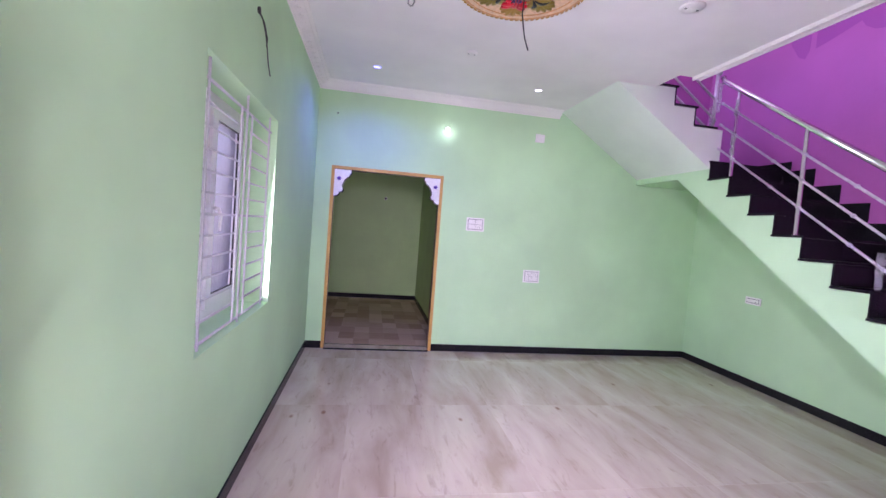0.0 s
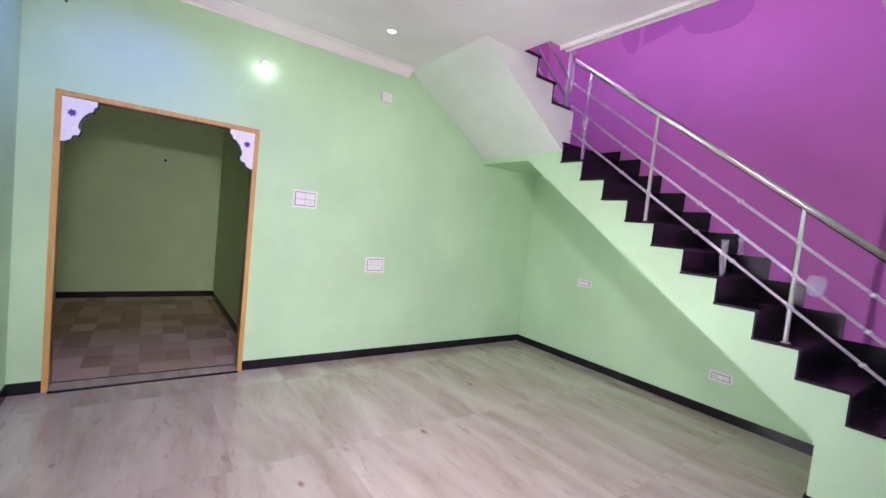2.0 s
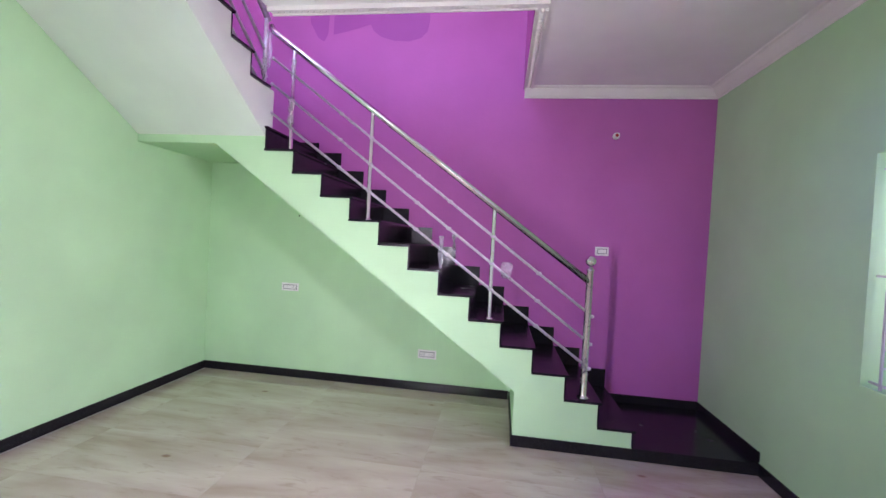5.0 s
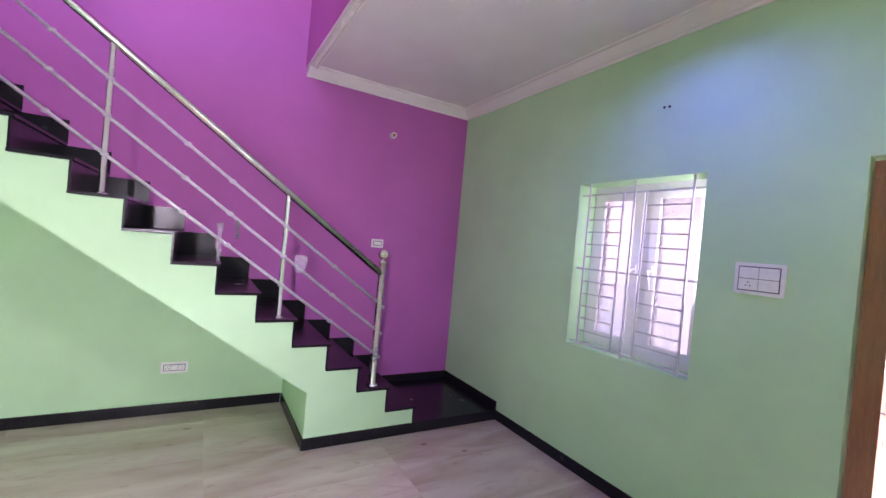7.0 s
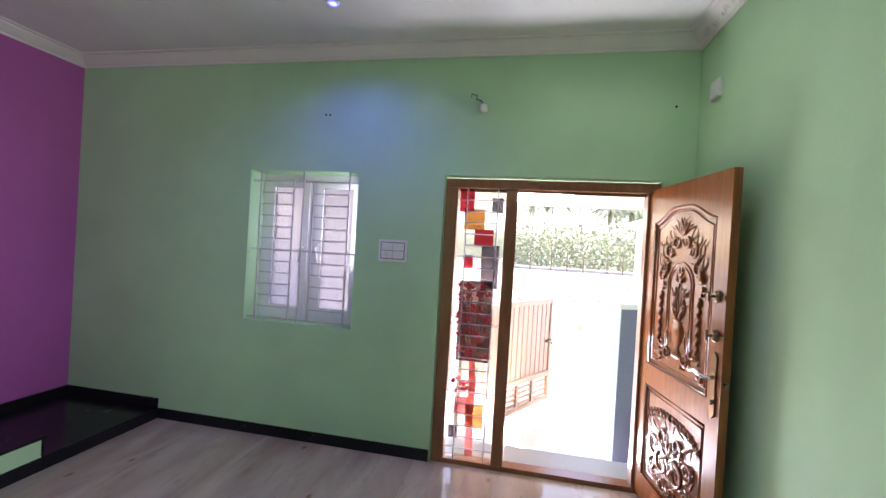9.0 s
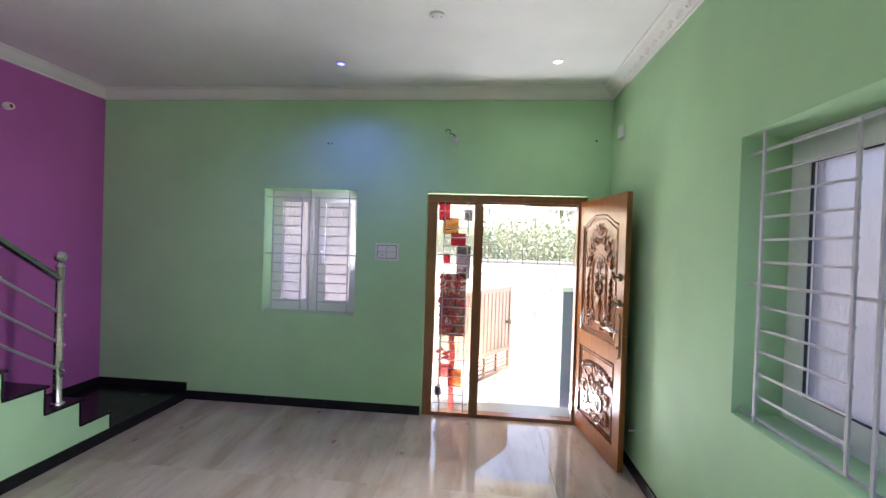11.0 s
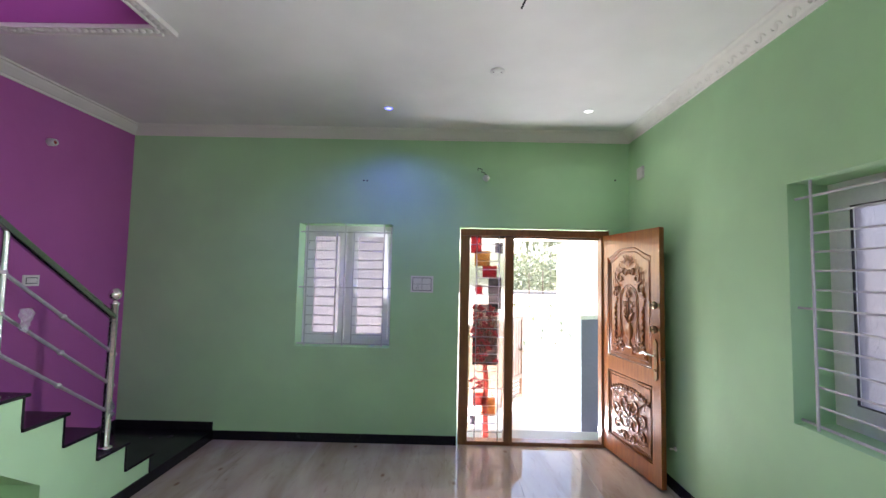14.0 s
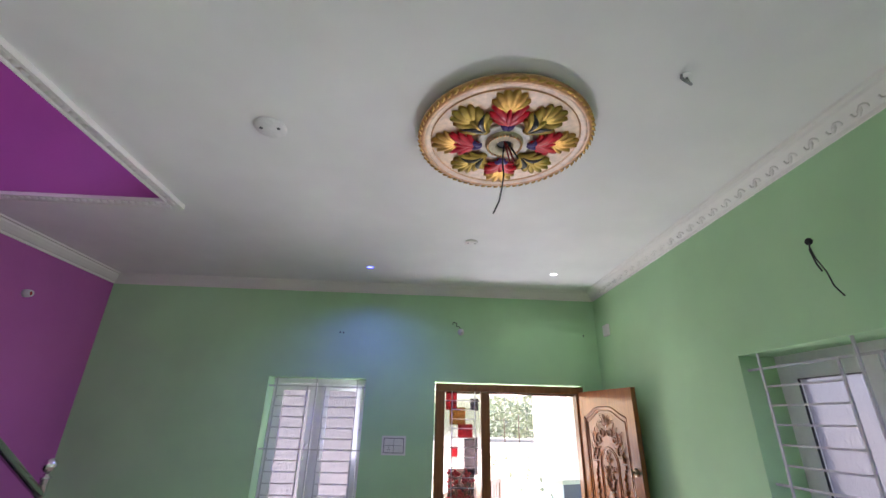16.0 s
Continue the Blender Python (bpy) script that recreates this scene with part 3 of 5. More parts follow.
# ---- carved door leaf ----
def door_leaf():
    W, H, T = 0.875, 2.05, 0.042
    d = thing("door_leaf", "carved varnished teak entrance door standing open", "door", pose(0.262, -0.045, 0.022, 0, 0, 99.2))
    st = 0.105
    up0, up1, lo0, lo1 = 0.90, 1.90, 0.15, 0.765
    part("stile", box(nb(), 0, st, 0, T, 0, H), M_teak, d, "", 0.004)
    part("stile", box(nb(), W - st, W, 0, T, 0, H), M_teak, d, "", 0.004)
    part("bottom_rail", box(nb(), st, W - st, 0.001, T - 0.001, 0, lo0), M_teak, d, "", 0.003)
    part("middle_rail", box(nb(), st, W - st, 0.001, T - 0.001, lo1, up0), M_teak, d, "", 0.003)

    def arch(x0, x1, z, rise, n=24):
        pts = []
        for i in range(n + 1):
            f = i / n
            x = x0 + (x1 - x0) * f
            e = min(1, max(0, (abs(f - 0.5) - 0.12) / 0.38))
            pts.append((x, z + rise * (1 - (e * e * (3 - 2 * e))) + 0.012 * math.sin(math.pi * f)))
        return pts
    pts = arch(st, W - st, up1 - 0.075, 0.075)
    part("top_rail", prism(nb(), pts + [(W - st, H), (st, H)], "y", 0.001, T - 0.001), M_teak, d)
    part("upper_panel", box(nb(), st - 0.005, W - st + 0.005, 0.014, T - 0.008, up0 - 0.005, up1 + 0.03), M_teak, d)
    part("lower_panel", box(nb(), st - 0.005, W - st + 0.005, 0.014, T - 0.008, lo0 - 0.005, lo1 + 0.005), M_teak, d)
    Y = Vector((0, 1, 0))

    def line(bm, p2, r, depth=0.012, seg=8, fl=0.7):
        tube(bm, [(x, depth, z) for x, z in p2], r, seg, (Y, fl))

    def close(p):
        return p + [p[0], p[1]]
    # sticking round the panels, in two steps
    bm = nb()
    for inset, r, dep in ((0.010, 0.011, 0.006), (0.042, 0.007, 0.012)):
        a, b = st + inset, W - st - inset
        line(bm, close([(a, up0 + inset)] + arch(a, b, up1 - 0.075 - inset, 0.075) + [(b, up0 + inset)]), r, dep)
    part("upper_moulding", bm, M_teak, d)
    bm = nb()
    for inset, r, dep in ((0.010, 0.011, 0.006), (0.038, 0.006, 0.012)):
        a, b = st + inset, W - st - inset
        line(bm, close([(a, lo0 + inset), (a, lo1 - inset), (b, lo1 - inset), (b, lo0 + inset)]), r, dep)
    part("lower_moulding", bm, M_teak, d)

    cx = W / 2

    def curl(bm, x, z, r, turns, sgn, start, r0=0.0095, depth=0.01):
        """A scroll that winds in, mirrored about the door's middle line."""
        for s in (1, -1):
            p, rad = [], []
            n = int(10 * turns) + 4
            for i in range(n + 1):
                f = i / n
                a = start + sgn * f * turns * 2 * math.pi
                q = r * (1 - 0.82 * f)
                p.append((cx + s * (x + q * math.cos(a)), depth - 0.004, z + q * math.sin(a)))
                rad.append(r0 * (0.65 + 0.5 * math.sin(math.pi * min(1, f * 1.3))) * (1 - 0.35 * f))
            tube(bm, p, rad, 7, (Y, 0.8))

    def leaf(bm, x, z, ang, L, w, both=True, depth=0.008):
        for s in ((1, -1) if both else (1,)):
            dx, dz = math.cos(ang), math.sin(ang)
            p, rad = [], []
            for i in range(6):
                f = i / 5
                bend = 0.35 * f * f * L
                p.append((cx + s * (x + dx * L * f - dz * bend * 0.5), depth - 0.008 * math.sin(math.pi * f), z + dz * L * f + dx * bend * 0.5))
                rad.append(max(0.001, 0.82 * w * math.sin(math.pi * (0.12 + 0.85 * f))))
            tube(bm, p, rad, 7, (Y, 0.5))
    # upper carving: crest, canopy of acanthus
    bm = nb()
    for a in (0.5, 0.9, 1.3):
        leaf(bm, 0.0, 1.74, a, 0.10, 0.012)
    leaf(bm, 0, 1.73, math.pi / 2, 0.12, 0.014, False)
    curl(bm, 0.06, 1.70, 0.045, 1.3, 1, math.pi * 0.9)
    curl(bm, 0.125, 1.64, 0.05, 1.3, -1, math.pi * 0.6)
    curl(bm, 0.185, 1.545, 0.05, 1.3, 1, math.pi * 0.5)
    for x, z, a, L in ((0.10, 1.71, 0.9, 0.07), (0.15, 1.66, 1.1, 0.08), (0.19, 1.60, 1.3, 0.09), (0.215, 1.53, 1.2, 0.10), (0.16, 1.60, 0.2, 0.06), (0.225, 1.48, 1.8, 0.09)):
        leaf(bm, x, z, a, L, 0.011)
    for x, z, a, L in ((0.035, 1.66, 0.3, 0.06), (0.07, 1.62, 0.0, 0.055), (0.10, 1.58, -0.4, 0.06), (0.14, 1.52, -0.6, 0.06), (0.03, 1.80, 0.6, 0.06), (0.07, 1.77, 0.3, 0.06), (0.20, 1.66, 0.7, 0.06)):
        leaf(bm, x, z, a, L, 0.008)
    part("crest_carving", bm, M_teak, d)
    # inner arch, columns
    bm = nb()
    for r, t in ((0.135, 0.007), (0.112, 0.005)):
        line(bm, [(cx - r, 1.0)] + [(cx - r * math.cos(math.pi * i / 16), 1.44 + r * math.sin(math.pi * i / 16)) for i in range(17)] + [(cx + r, 1.0)], t, 0.012)
    part("arch_carving", bm, M_teak, d)
    for s in (1, -1):
        bm = nb()
        X = cx + s * 0.205
        p = []
        for i in range(61):
            f = i / 60
            p.append((X + 0.008 * math.cos(f * 40), 0.008 + 0.004 * math.sin(f * 40), 1.06 + 0.33 * f))
        tube(bm, p, 0.010, 6)
        for z, w, hgt in ((0.965, 0.036, 0.05), (1.03, 0.026, 0.02), (1.40, 0.024, 0.018), (1.425, 0.032, 0.03), (1.47, 0.026, 0.03)):
            box(bm, X - w, X + w, 0.0, 0.016, z, z + hgt)
        tube(bm, [(X, 0.008, 1.47), (X + s * 0.02, 0.004, 1.50), (X - s * 0.006, 0.004, 1.53)], [0.012, 0.016, 0.004], 7)
        part("carved_column", bm, M_teak, d, "", 0.0025)
    # vase with flowers
    bm = nb()
    vase = [(0.0, 0.0), (0.05, 0.0), (0.052, 0.02), (0.028, 0.05), (0.025, 0.065), (0.05, 0.10), (0.062, 0.145), (0.055, 0.185), (0.038, 0.20), (0.05, 0.215), (0.0, 0.22)]
    lathe(bm, vase, (0, 0, 0), 20)
    for v in bm.verts:
        v.co = Vector((cx + v.co.x, 0.014 + v.co.y * 0.35, 1.02 + v.co.z))
    box(bm, cx - 0.06, cx + 0.06, 0.004, 0.016, 0.965, 1.02)
    part("carved_vase", bm, M_teak, d)
    bm = nb()
    for x, z in ((0, 1.50), (0.035, 1.43), (0.05, 1.36), (0.02, 1.33)):
        tube(bm, [(cx + x * 0.3, 0.01, 1.24), (cx + x * 1.1, 0.008, (1.24 + z) / 2), (cx + x, 0.008, z)], 0.0045, 6)
        tube(bm, [(cx - x * 0.3, 0.01, 1.24), (cx - x * 1.1, 0.008, (1.24 + z) / 2), (cx - x, 0.008, z)], 0.0045, 6)
    for x, z, a, L in ((0.0, 1.46, 0.9, 0.07), (0.0, 1.46, 0.4, 0.06), (0.03, 1.38, 0.6, 0.075), (0.03, 1.38, 0.1, 0.06), (0.02, 1.30, 0.4, 0.08), (0.01, 1.25, 0.7, 0.09), (0.0, 1.50, 1.3, 0.05)):
        leaf(bm, x, z, a, L, 0.013)
    part("carved_flowers", bm, M_teak, d)
    bm = nb()
    curl(bm, 0.10, 1.03, 0.042, 1.4, 1, math.pi)
    curl(bm, 0.165, 1.08, 0.03, 1.2, -1, 0)
    leaf(bm, 0.09, 1.09, 1.3, 0.10, 0.012)
    leaf(bm, 0.13, 0.985, 0.15, 0.09, 0.010)
    line(bm, [(cx - 0.10, 0.975), (cx + 0.10, 0.975)], 0.008, 0.012)
    part("base_carving", bm, M_teak, d)
    for s in (1, -1):
        bm = box(nb(), cx + s * 0.235 - 0.024, cx + s * 0.235 + 0.024, 0.003, 0.016, 0.952, 1.0)
        ball(bm, (cx + s * 0.235, 0.002, 0.976), 0.014, (1, 0.6, 1), 8)
        part("corner_boss", bm, M_teak, d)
    # lower carving
    bm = nb()
    curl(bm, 0.075, 0.52, 0.07, 1.5, 1, math.pi)
    curl(bm, 0.075, 0.36, 0.085, 1.6, -1, math.pi * 0.9)
    curl(bm, 0.185, 0.44, 0.055, 1.4, 1, math.pi * 1.4)
    curl(bm, 0.19, 0.30, 0.045, 1.3, -1, math.pi * 0.6)
    curl(bm, 0.05, 0.24, 0.045, 1.3, 1, math.pi * 1.2)
    for x, z, a, L in ((0.0, 0.42, 1.2, 0.12), (0.02, 0.42, 0.5, 0.10), (0.02, 0.42, -0.5, 0.11), (0.0, 0.30, 1.0, 0.10), (0.13, 0.53, 0.4, 0.10), (0.16, 0.37, 0.3, 0.08), (0.1, 0.23, -0.2, 0.10), (0.15, 0.60, 2.6, 0.09), (0.03, 0.58, 1.0, 0.07)):
        leaf(bm, x, z, a, L, 0.013)
    for x, z, a, L in ((0.04, 0.48, 0.2, 0.06), (0.11, 0.43, 0.8, 0.06), (0.12, 0.30, 0.4, 0.06), (0.22, 0.52, 1.2, 0.07), (0.235, 0.37, 1.0, 0.06), (0.20, 0.23, 0.5, 0.06), (0.0, 0.20, 1.3, 0.06), (0.06, 0.20, 0.1, 0.07)):
        leaf(bm, x, z, a, L, 0.009)
    for x, z, r in ((0.13, 0.47, 0.022), (0.235, 0.46, 0.022), (0.12, 0.24, 0.022), (0.245, 0.26, 0.02)):
        curl(bm, x, z, r, 1.2, 1, 1.0, 0.006)
    part("lower_carving", bm, M_teak, d)
    bm = nb()
    for i in range(7):
        for s in (1, -1):
            x = cx + s * (0.03 + 0.04 * i)
            if abs(x - cx) < 0.29:
                z = 0.655 - 0.06 * (i / 6) ** 2
                tube(bm, [(x - 0.02, 0.01, z - 0.022), (x, 0.006, z), (x + 0.02, 0.01, z + 0.022)], [0.004, 0.008, 0.004], 6)
                tube(bm, [(x + 0.02, 0.01, z - 0.022), (x, 0.006, z), (x - 0.02, 0.01, z + 0.022)], [0.004, 0.008, 0.004], 6)
    part("lattice_carving", bm, M_teak, d)
    # lock furniture
    hx = W - 0.052
    bm = nb()
    prism(bm, [(hx - 0.022, 0.84), (hx, 0.82), (hx + 0.022, 0.84), (hx + 0.018, 0.98), (hx + 0.022, 1.12), (hx, 1.15), (hx - 0.022, 1.12), (hx - 0.018, 0.98)], "y", -0.008, 0.0)
    plate = part("lock_plate", bm, M_brass, d, "dark antique brass lock plate", 0.002)
    bm = nb()
    tube(bm, [(hx, 0.0, 1.02), (hx, -0.045, 1.02), (hx - 0.03, -0.055, 1.025), (hx - 0.075, -0.055, 1.032), (hx - 0.125, -0.05, 1.02)], [0.012, 0.011, 0.011, 0.010, 0.013], 10)
    part("lever_handle", bm, M_steel, plate, "bright lever handle")
    tube_b = tube(nb(), [(hx, 0.0, 0.90), (hx, -0.02, 0.90)], 0.012, 12)
    part("key_cylinder", tube_b, M_brass, plate)
    for z in (1.42, 1.225):
        bm = nb()
        tube(bm, [(hx - 0.01, 0.0, z), (hx - 0.01, -0.008, z), (hx - 0.01, -0.02, z)], [0.03, 0.03, 0.02], 18)
        tube(bm, [(hx - 0.01, -0.02, z), (hx - 0.01, -0.045, z)], 0.008, 10)
        tube(bm, [(hx - 0.01, -0.045, z - 0.026), (hx - 0.01, -0.045, z + 0.026)], 0.007, 10)
        box(bm, hx + 0.012, hx + 0.05, -0.006, 0.0, z - 0.01, z + 0.01)
        part("door_bolt", bm, M_brass, d, "round brass night latch knob")
    bm = tube(nb(), [(W, 0.02, 1.0), (W + 0.02, 0.02, 1.0)], 0.012, 10)
    part("latch", bm, M_brass, d)
    for z in (0.25, 1.05, 1.8):
        part("hinge", tube(nb(), [(0.0, 0.0, z - 0.05), (0.0, 0.0, z + 0.05)], 0.008, 8), M_brass, d)
    return d


door_leaf()
stop = thing("door_stopper", "white door stopper fixed low on the wall", "door stop", pose(0, 0.80, 0.33))
part("stopper_rod", tube(nb(), [(0, 0, 0), (0.05, 0, 0)], 0.007, 8), M_plate, stop)
part("stopper_base", tube(nb(), [(0, 0, 0), (0.008, 0, 0)], 0.018, 12), M_plate, stop)


# ---- windows ----
def window(name, w, h, m, label, uprights, fw=0.055, sw=0.074, seal=None, deep=0.19):
    """Casement window and grille in local x (0..w), y (outwards), z (0..h); y = 0 is the room face of the wall."""
    o = thing(name, label, "window", m, "", "structure")
    F0, F1 = deep, deep + 0.06
    frame_ = nb()
    box(frame_, 0, w, F0, F1, 0, fw), box(frame_, 0, w, F0, F1, h - fw, h)
    box(frame_, 0, fw, F0, F1, fw, h - fw), box(frame_, w - fw, w, F0, F1, fw, h - fw)
    box(frame_, w / 2 - 0.03, w / 2 + 0.03, F0, F1, fw, h - fw)
    part("window_frame", frame_, M_upvc, o, "white plastic outer frame")
    for i in (0, 1):
        a = fw + 0.004 if i == 0 else w / 2 + 0.034
        b = w / 2 - 0.034 if i == 0 else w - fw - 0.004
        c0, c1 = fw + 0.004, h - fw - 0.004
        s = nb()
        box(s, a, b, F0 - 0.018, F1 - 0.01, c0, c0 + sw), box(s, a, b, F0 - 0.018, F1 - 0.01, c1 - sw, c1)
        box(s, a, a + sw, F0 - 0.018, F1 - 0.01, c0 + sw, c1 - sw), box(s, b - sw, b, F0 - 0.018, F1 - 0.01, c0 + sw, c1 - sw)
        sash = part("sash", s, M_upvc, o, "white plastic casement sash", 0.004)
        g = nb()
        for p, q, r, t in ((a + sw, b - sw, c0 + sw, c0 + sw + 0.005), (a + sw, b - sw, c1 - sw - 0.005, c1 - sw), (a + sw, a + sw + 0.005, c0 + sw, c1 - sw), (b - sw - 0.005, b - sw, c0 + sw, c1 - sw)):
            box(g, p, q, F0 - 0.015, F0 - 0.004, r, t)
        part("gasket", g, seal or M_gasket, sash)
        part("pane", box(nb(), a + sw, b - sw, F0 + 0.008, F0 + 0.013, c0 + sw, c1 - sw), M_pane, sash).visible_shadow = False
        hx = b - sw / 2 if i == 0 else a + sw / 2
        bm = nb()
        box(bm, hx - 0.013, hx + 0.013, F0 - 0.026, F0 - 0.018, h * 0.47, h * 0.53)
        tube(bm, [(hx, F0 - 0.026, h * 0.5), (hx, F0 - 0.055, h * 0.5), (hx + (0.012 if i else -0.012), F0 - 0.06, h * 0.47), (hx + (0.02 if i else -0.02), F0 - 0.055, h * 0.40)], [0.009, 0.009, 0.010, 0.008], 8)
        part("window_handle", bm, M_upvc, sash)
        scr = nb()
        for z in (0.15, 0.4, 0.62, 0.85):
            tube(scr, [(a - 0.008 if i == 0 else b + 0.008, F0 - 0.001, h * z), (a - 0.008 if i == 0 else b + 0.008, F0 + 0.001, h * z)], 0.004, 6)
        part("screws", scr, M_gasket, o)
    # grille
    gy = 0.035
    zt, zb = h - 0.082, 0.022
    for k_ in (0.0, 0.5, 1.0):
        z = zb + (zt - zb) * k_
        part("grille_cross_bar", box(nb(), 0.004, w - 0.004, gy, gy + 0.008, z - 0.006, z + 0.006), M_grille, o, "", 0.002)
    for f, full in zip(uprights, (True, False, True, False, True)):
        part("grille_upright", box(nb(), f * w - 0.006, f * w + 0.006, gy - 0.009, gy - 0.0005, 0.0 if full else zb, h if full else zt), M_grille, o, "", 0.002)
    for j in range(1, 12):
        if j == 6:
            continue
        z = zb + (zt - zb) * j / 12
        for f0, f1 in (uprights[:2], uprights[3:]):
            part("grille_rung", box(nb(), f0 * w, f1 * w, gy + 0.001, gy + 0.008, z - 0.005, z + 0.005), M_grille, o)
    return o


window("window_1", W2[1] - W2[0], W2[3] - W2[2], pose(W2[1], 0, W2[2], 0, 0, 180), "white casement window with frosted panes behind a white steel grille", (0.085, 0.40, 0.49, 0.585, 0.91), 0.048, 0.056, M_upvc)
window("window_2", W1[1] - W1[0], W1[3] - W1[2], pose(0, W1[0], W1[2], 0, 0, 90), "wide white casement window with rain-pattern frosted glass and steel grille", (0.088, 0.454, 0.529, 0.605, 0.93), deep=0.217)


# ---- inner doorway ----
def inner_doorway():
    o = thing("door_2", "yellow pine frame round an open inner doorway", "door frame", pose(0, 0, 0), "", "structure")
    y0, y1, w = RY - 0.014, RY + 0.13, 0.036
    x0, x1, top = D1[0] - 0.006, D1[1] + 0.004, D1[2] + 0.004
    for a, b in ((x0, x0 + w), (x1 - w, x1)):
        part("architrave", box(nb(), a, b, y0, RY + 0.012, 0.0, top - w), M_yellow, o, "", 0.004)
        part("jamb_lining", box(nb(), a + (0.004 if a == x0 else 0.0), b - (0.0 if a == x0 else 0.004), RY + 0.014, y1, 0.0, top - w), M_darkwood, o, "dark brown jamb lining")
    part("head", box(nb(), x0, x1, y0, RY + 0.012, top - w + 0.001, top), M_yellow, o, "", 0.004)
    part("head_lining", box(nb(), x0 + 0.006, x1 - 0.006, RY + 0.014, y1, top - w + 0.001, top - 0.006), M_darkwood, o)
    th = part("threshold", box(nb(), x0 + w, x1 - w, RY - 0.03, RY + 0.13, -0.002, 0.012), M_tile, o, "pale stone threshold with black edge strips")
    part("edge_strip", box(nb(), x0 + w, x1 - w, RY - 0.05, RY - 0.03, -0.002, 0.013), M_granite, th)
    part("edge_strip", box(nb(), x0 + w, x1 - w, RY + 0.13, RY + 0.15, -0.002, 0.013), M_granite, th)
    return o


inner_doorway()


def corner_bracket(x, sgn):
    b = thing("corner_bracket", "white scalloped corner bracket with a painted purple flower", "bracket", pose(x, RY - 0.012, D1[2] - 0.036), "doorway brackets")
    w, h = 0.19, 0.31
    edge = [(0, 0), (w, 0), (w, -0.035), (w - 0.018, -0.05), (w - 0.02, -0.075), (w - 0.045, -0.085), (w - 0.075, -0.12), (w - 0.095, -0.165), (w - 0.1, -0.20), (w - 0.085, -0.225), (w - 0.095, -0.255), (w - 0.125, -0.26), (w - 0.135, -0.29), (0.02, -h), (0, -h)]
    part("board", prism(nb(), [(sgn * p, q) for p, q in edge], "y", 0, 0.02), M_plate, b, "", 0.002)
    part("dark_edge", prism(nb(), [(sgn * (p + 0.010 if 0 < p else p), q - (0.008 if q < 0 else 0)) for p, q in edge], "y", 0.004, 0.018), M_gasket, b, "black painted edge")
    bm = nb()
    for i in range(7):
        a = 2 * math.pi * i / 7
        c = Vector((sgn * 0.055, -0.002, -0.105))
        dd = Vector((math.cos(a), 0, math.sin(a)))
        tube(bm, [c, c + dd * 0.012, c + dd * 0.028], [0.003, 0.010, 0.002], 6, (Vector((0, 1, 0)), 0.2))
    part("flower", bm, M_violet, b, "violet painted flower")
    part("flower_heart", ball(nb(), (sgn * 0.055, -0.004, -0.105), 0.006, seg=8), M_gasket, b)
    return b


M_violet = plain("violet_paint", (0.12, 0.06, 0.42), 0.4)
corner_bracket(D1[0] + 0.03, 1)
corner_bracket(D1[1] - 0.032, -1)


# ---- switches, sockets ----
def switch_plate(m, w, h, cols, rows, label, sockets=()):
    """Modular plate on a wall; local x along the wall, z up, room side is -y."""
    o = thing("switch_plate", label, "switch", m, "wall switches")
    part("plate", box(nb(), -w / 2, w / 2, -0.011, 0, -h / 2, h / 2), M_plate, o, "", 0.003)
    part("module_gap", box(nb(), -w / 2 + 0.018, w / 2 - 0.018, -0.0125, -0.010, -h / 2 + 0.018, h / 2 - 0.018), M_socket, o)
    cw, ch = (w - 0.044) / cols, (h - 0.044) / rows
    for i in range(cols):
        for j in range(rows):
            x, z = -w / 2 + 0.022 + cw * (i + 0.5), -h / 2 + 0.022 + ch * (j + 0.5)
            mod = part("module", box(nb(), x - cw / 2 + 0.0015, x + cw / 2 - 0.0015, -0.0155, -0.011, z - ch / 2 + 0.0015, z + ch / 2 - 0.0015), M_plate, o, "", 0.0015)
            if (i, j) in sockets:
                pins = nb()
                for dx, dz in ((0, 0.011), (-0.01, -0.006), (0.01, -0.006)):
                    tube(pins, [(x + dx, -0.0162, z + dz), (x + dx, -0.0145, z + dz)], 0.0038, 8)
                part("pin_holes", pins, M_gasket, mod)
    return o


N_, E_, S_, Wt = 0, -90, 180, 90
switch_plate(pose(1.945, RY, 1.605), 0.225, 0.165, 2, 2, "white four-gang switch plate on the green wall", ((1, 0),))
switch_plate(pose(2.735, RY, 1.0), 0.215, 0.16, 2, 2, "white four-module socket plate on the green wall", ((0, 0), (0, 1), (1, 1)))
switch_plate(pose(2.065, 0, 1.555, 0, 0, S_), 0.225, 0.165, 2, 2, "white switch and socket plate beside the entrance", ((0, 0),))
switch_plate(pose(RX, 0.955, 1.54, 0, 0, E_), 0.125, 0.085, 1, 1, "single white switch on the purple wall")
switch_plate(pose(RX - 0.004, 4.155, 0.975, 0, 0, E_), 0.19, 0.085, 3, 1, "white three-gang switch under the stairs", ((2, 0),))
switch_plate(pose(RX - 0.004, 2.62, 0.38, 0, 0, E_), 0.19, 0.09, 3, 1, "white socket plate low under the stairs", ((0, 0), (2, 0)))


def junction_box(m, w, h, label):
    o = thing("junction_box", label, "junction box", m, "blank boxes")
    part("body", box(nb(), -w / 2, w / 2, -0.02, 0, -h / 2, h / 2), M_plate, o, "", 0.003)
    part("lid", box(nb(), -w / 2 + 0.006, w / 2 - 0.006, -0.024, -0.02, -h / 2 + 0.006, h / 2 - 0.006), M_plate, o, "", 0.002)
    return o


junction_box(pose(2.69, RY, 2.745), 0.115, 0.10, "blank white junction box high on the wall")
junction_box(pose(0, 0.27, 2.65, 0, 0, Wt), 0.11, 0.11, "blank white junction box in the corner")


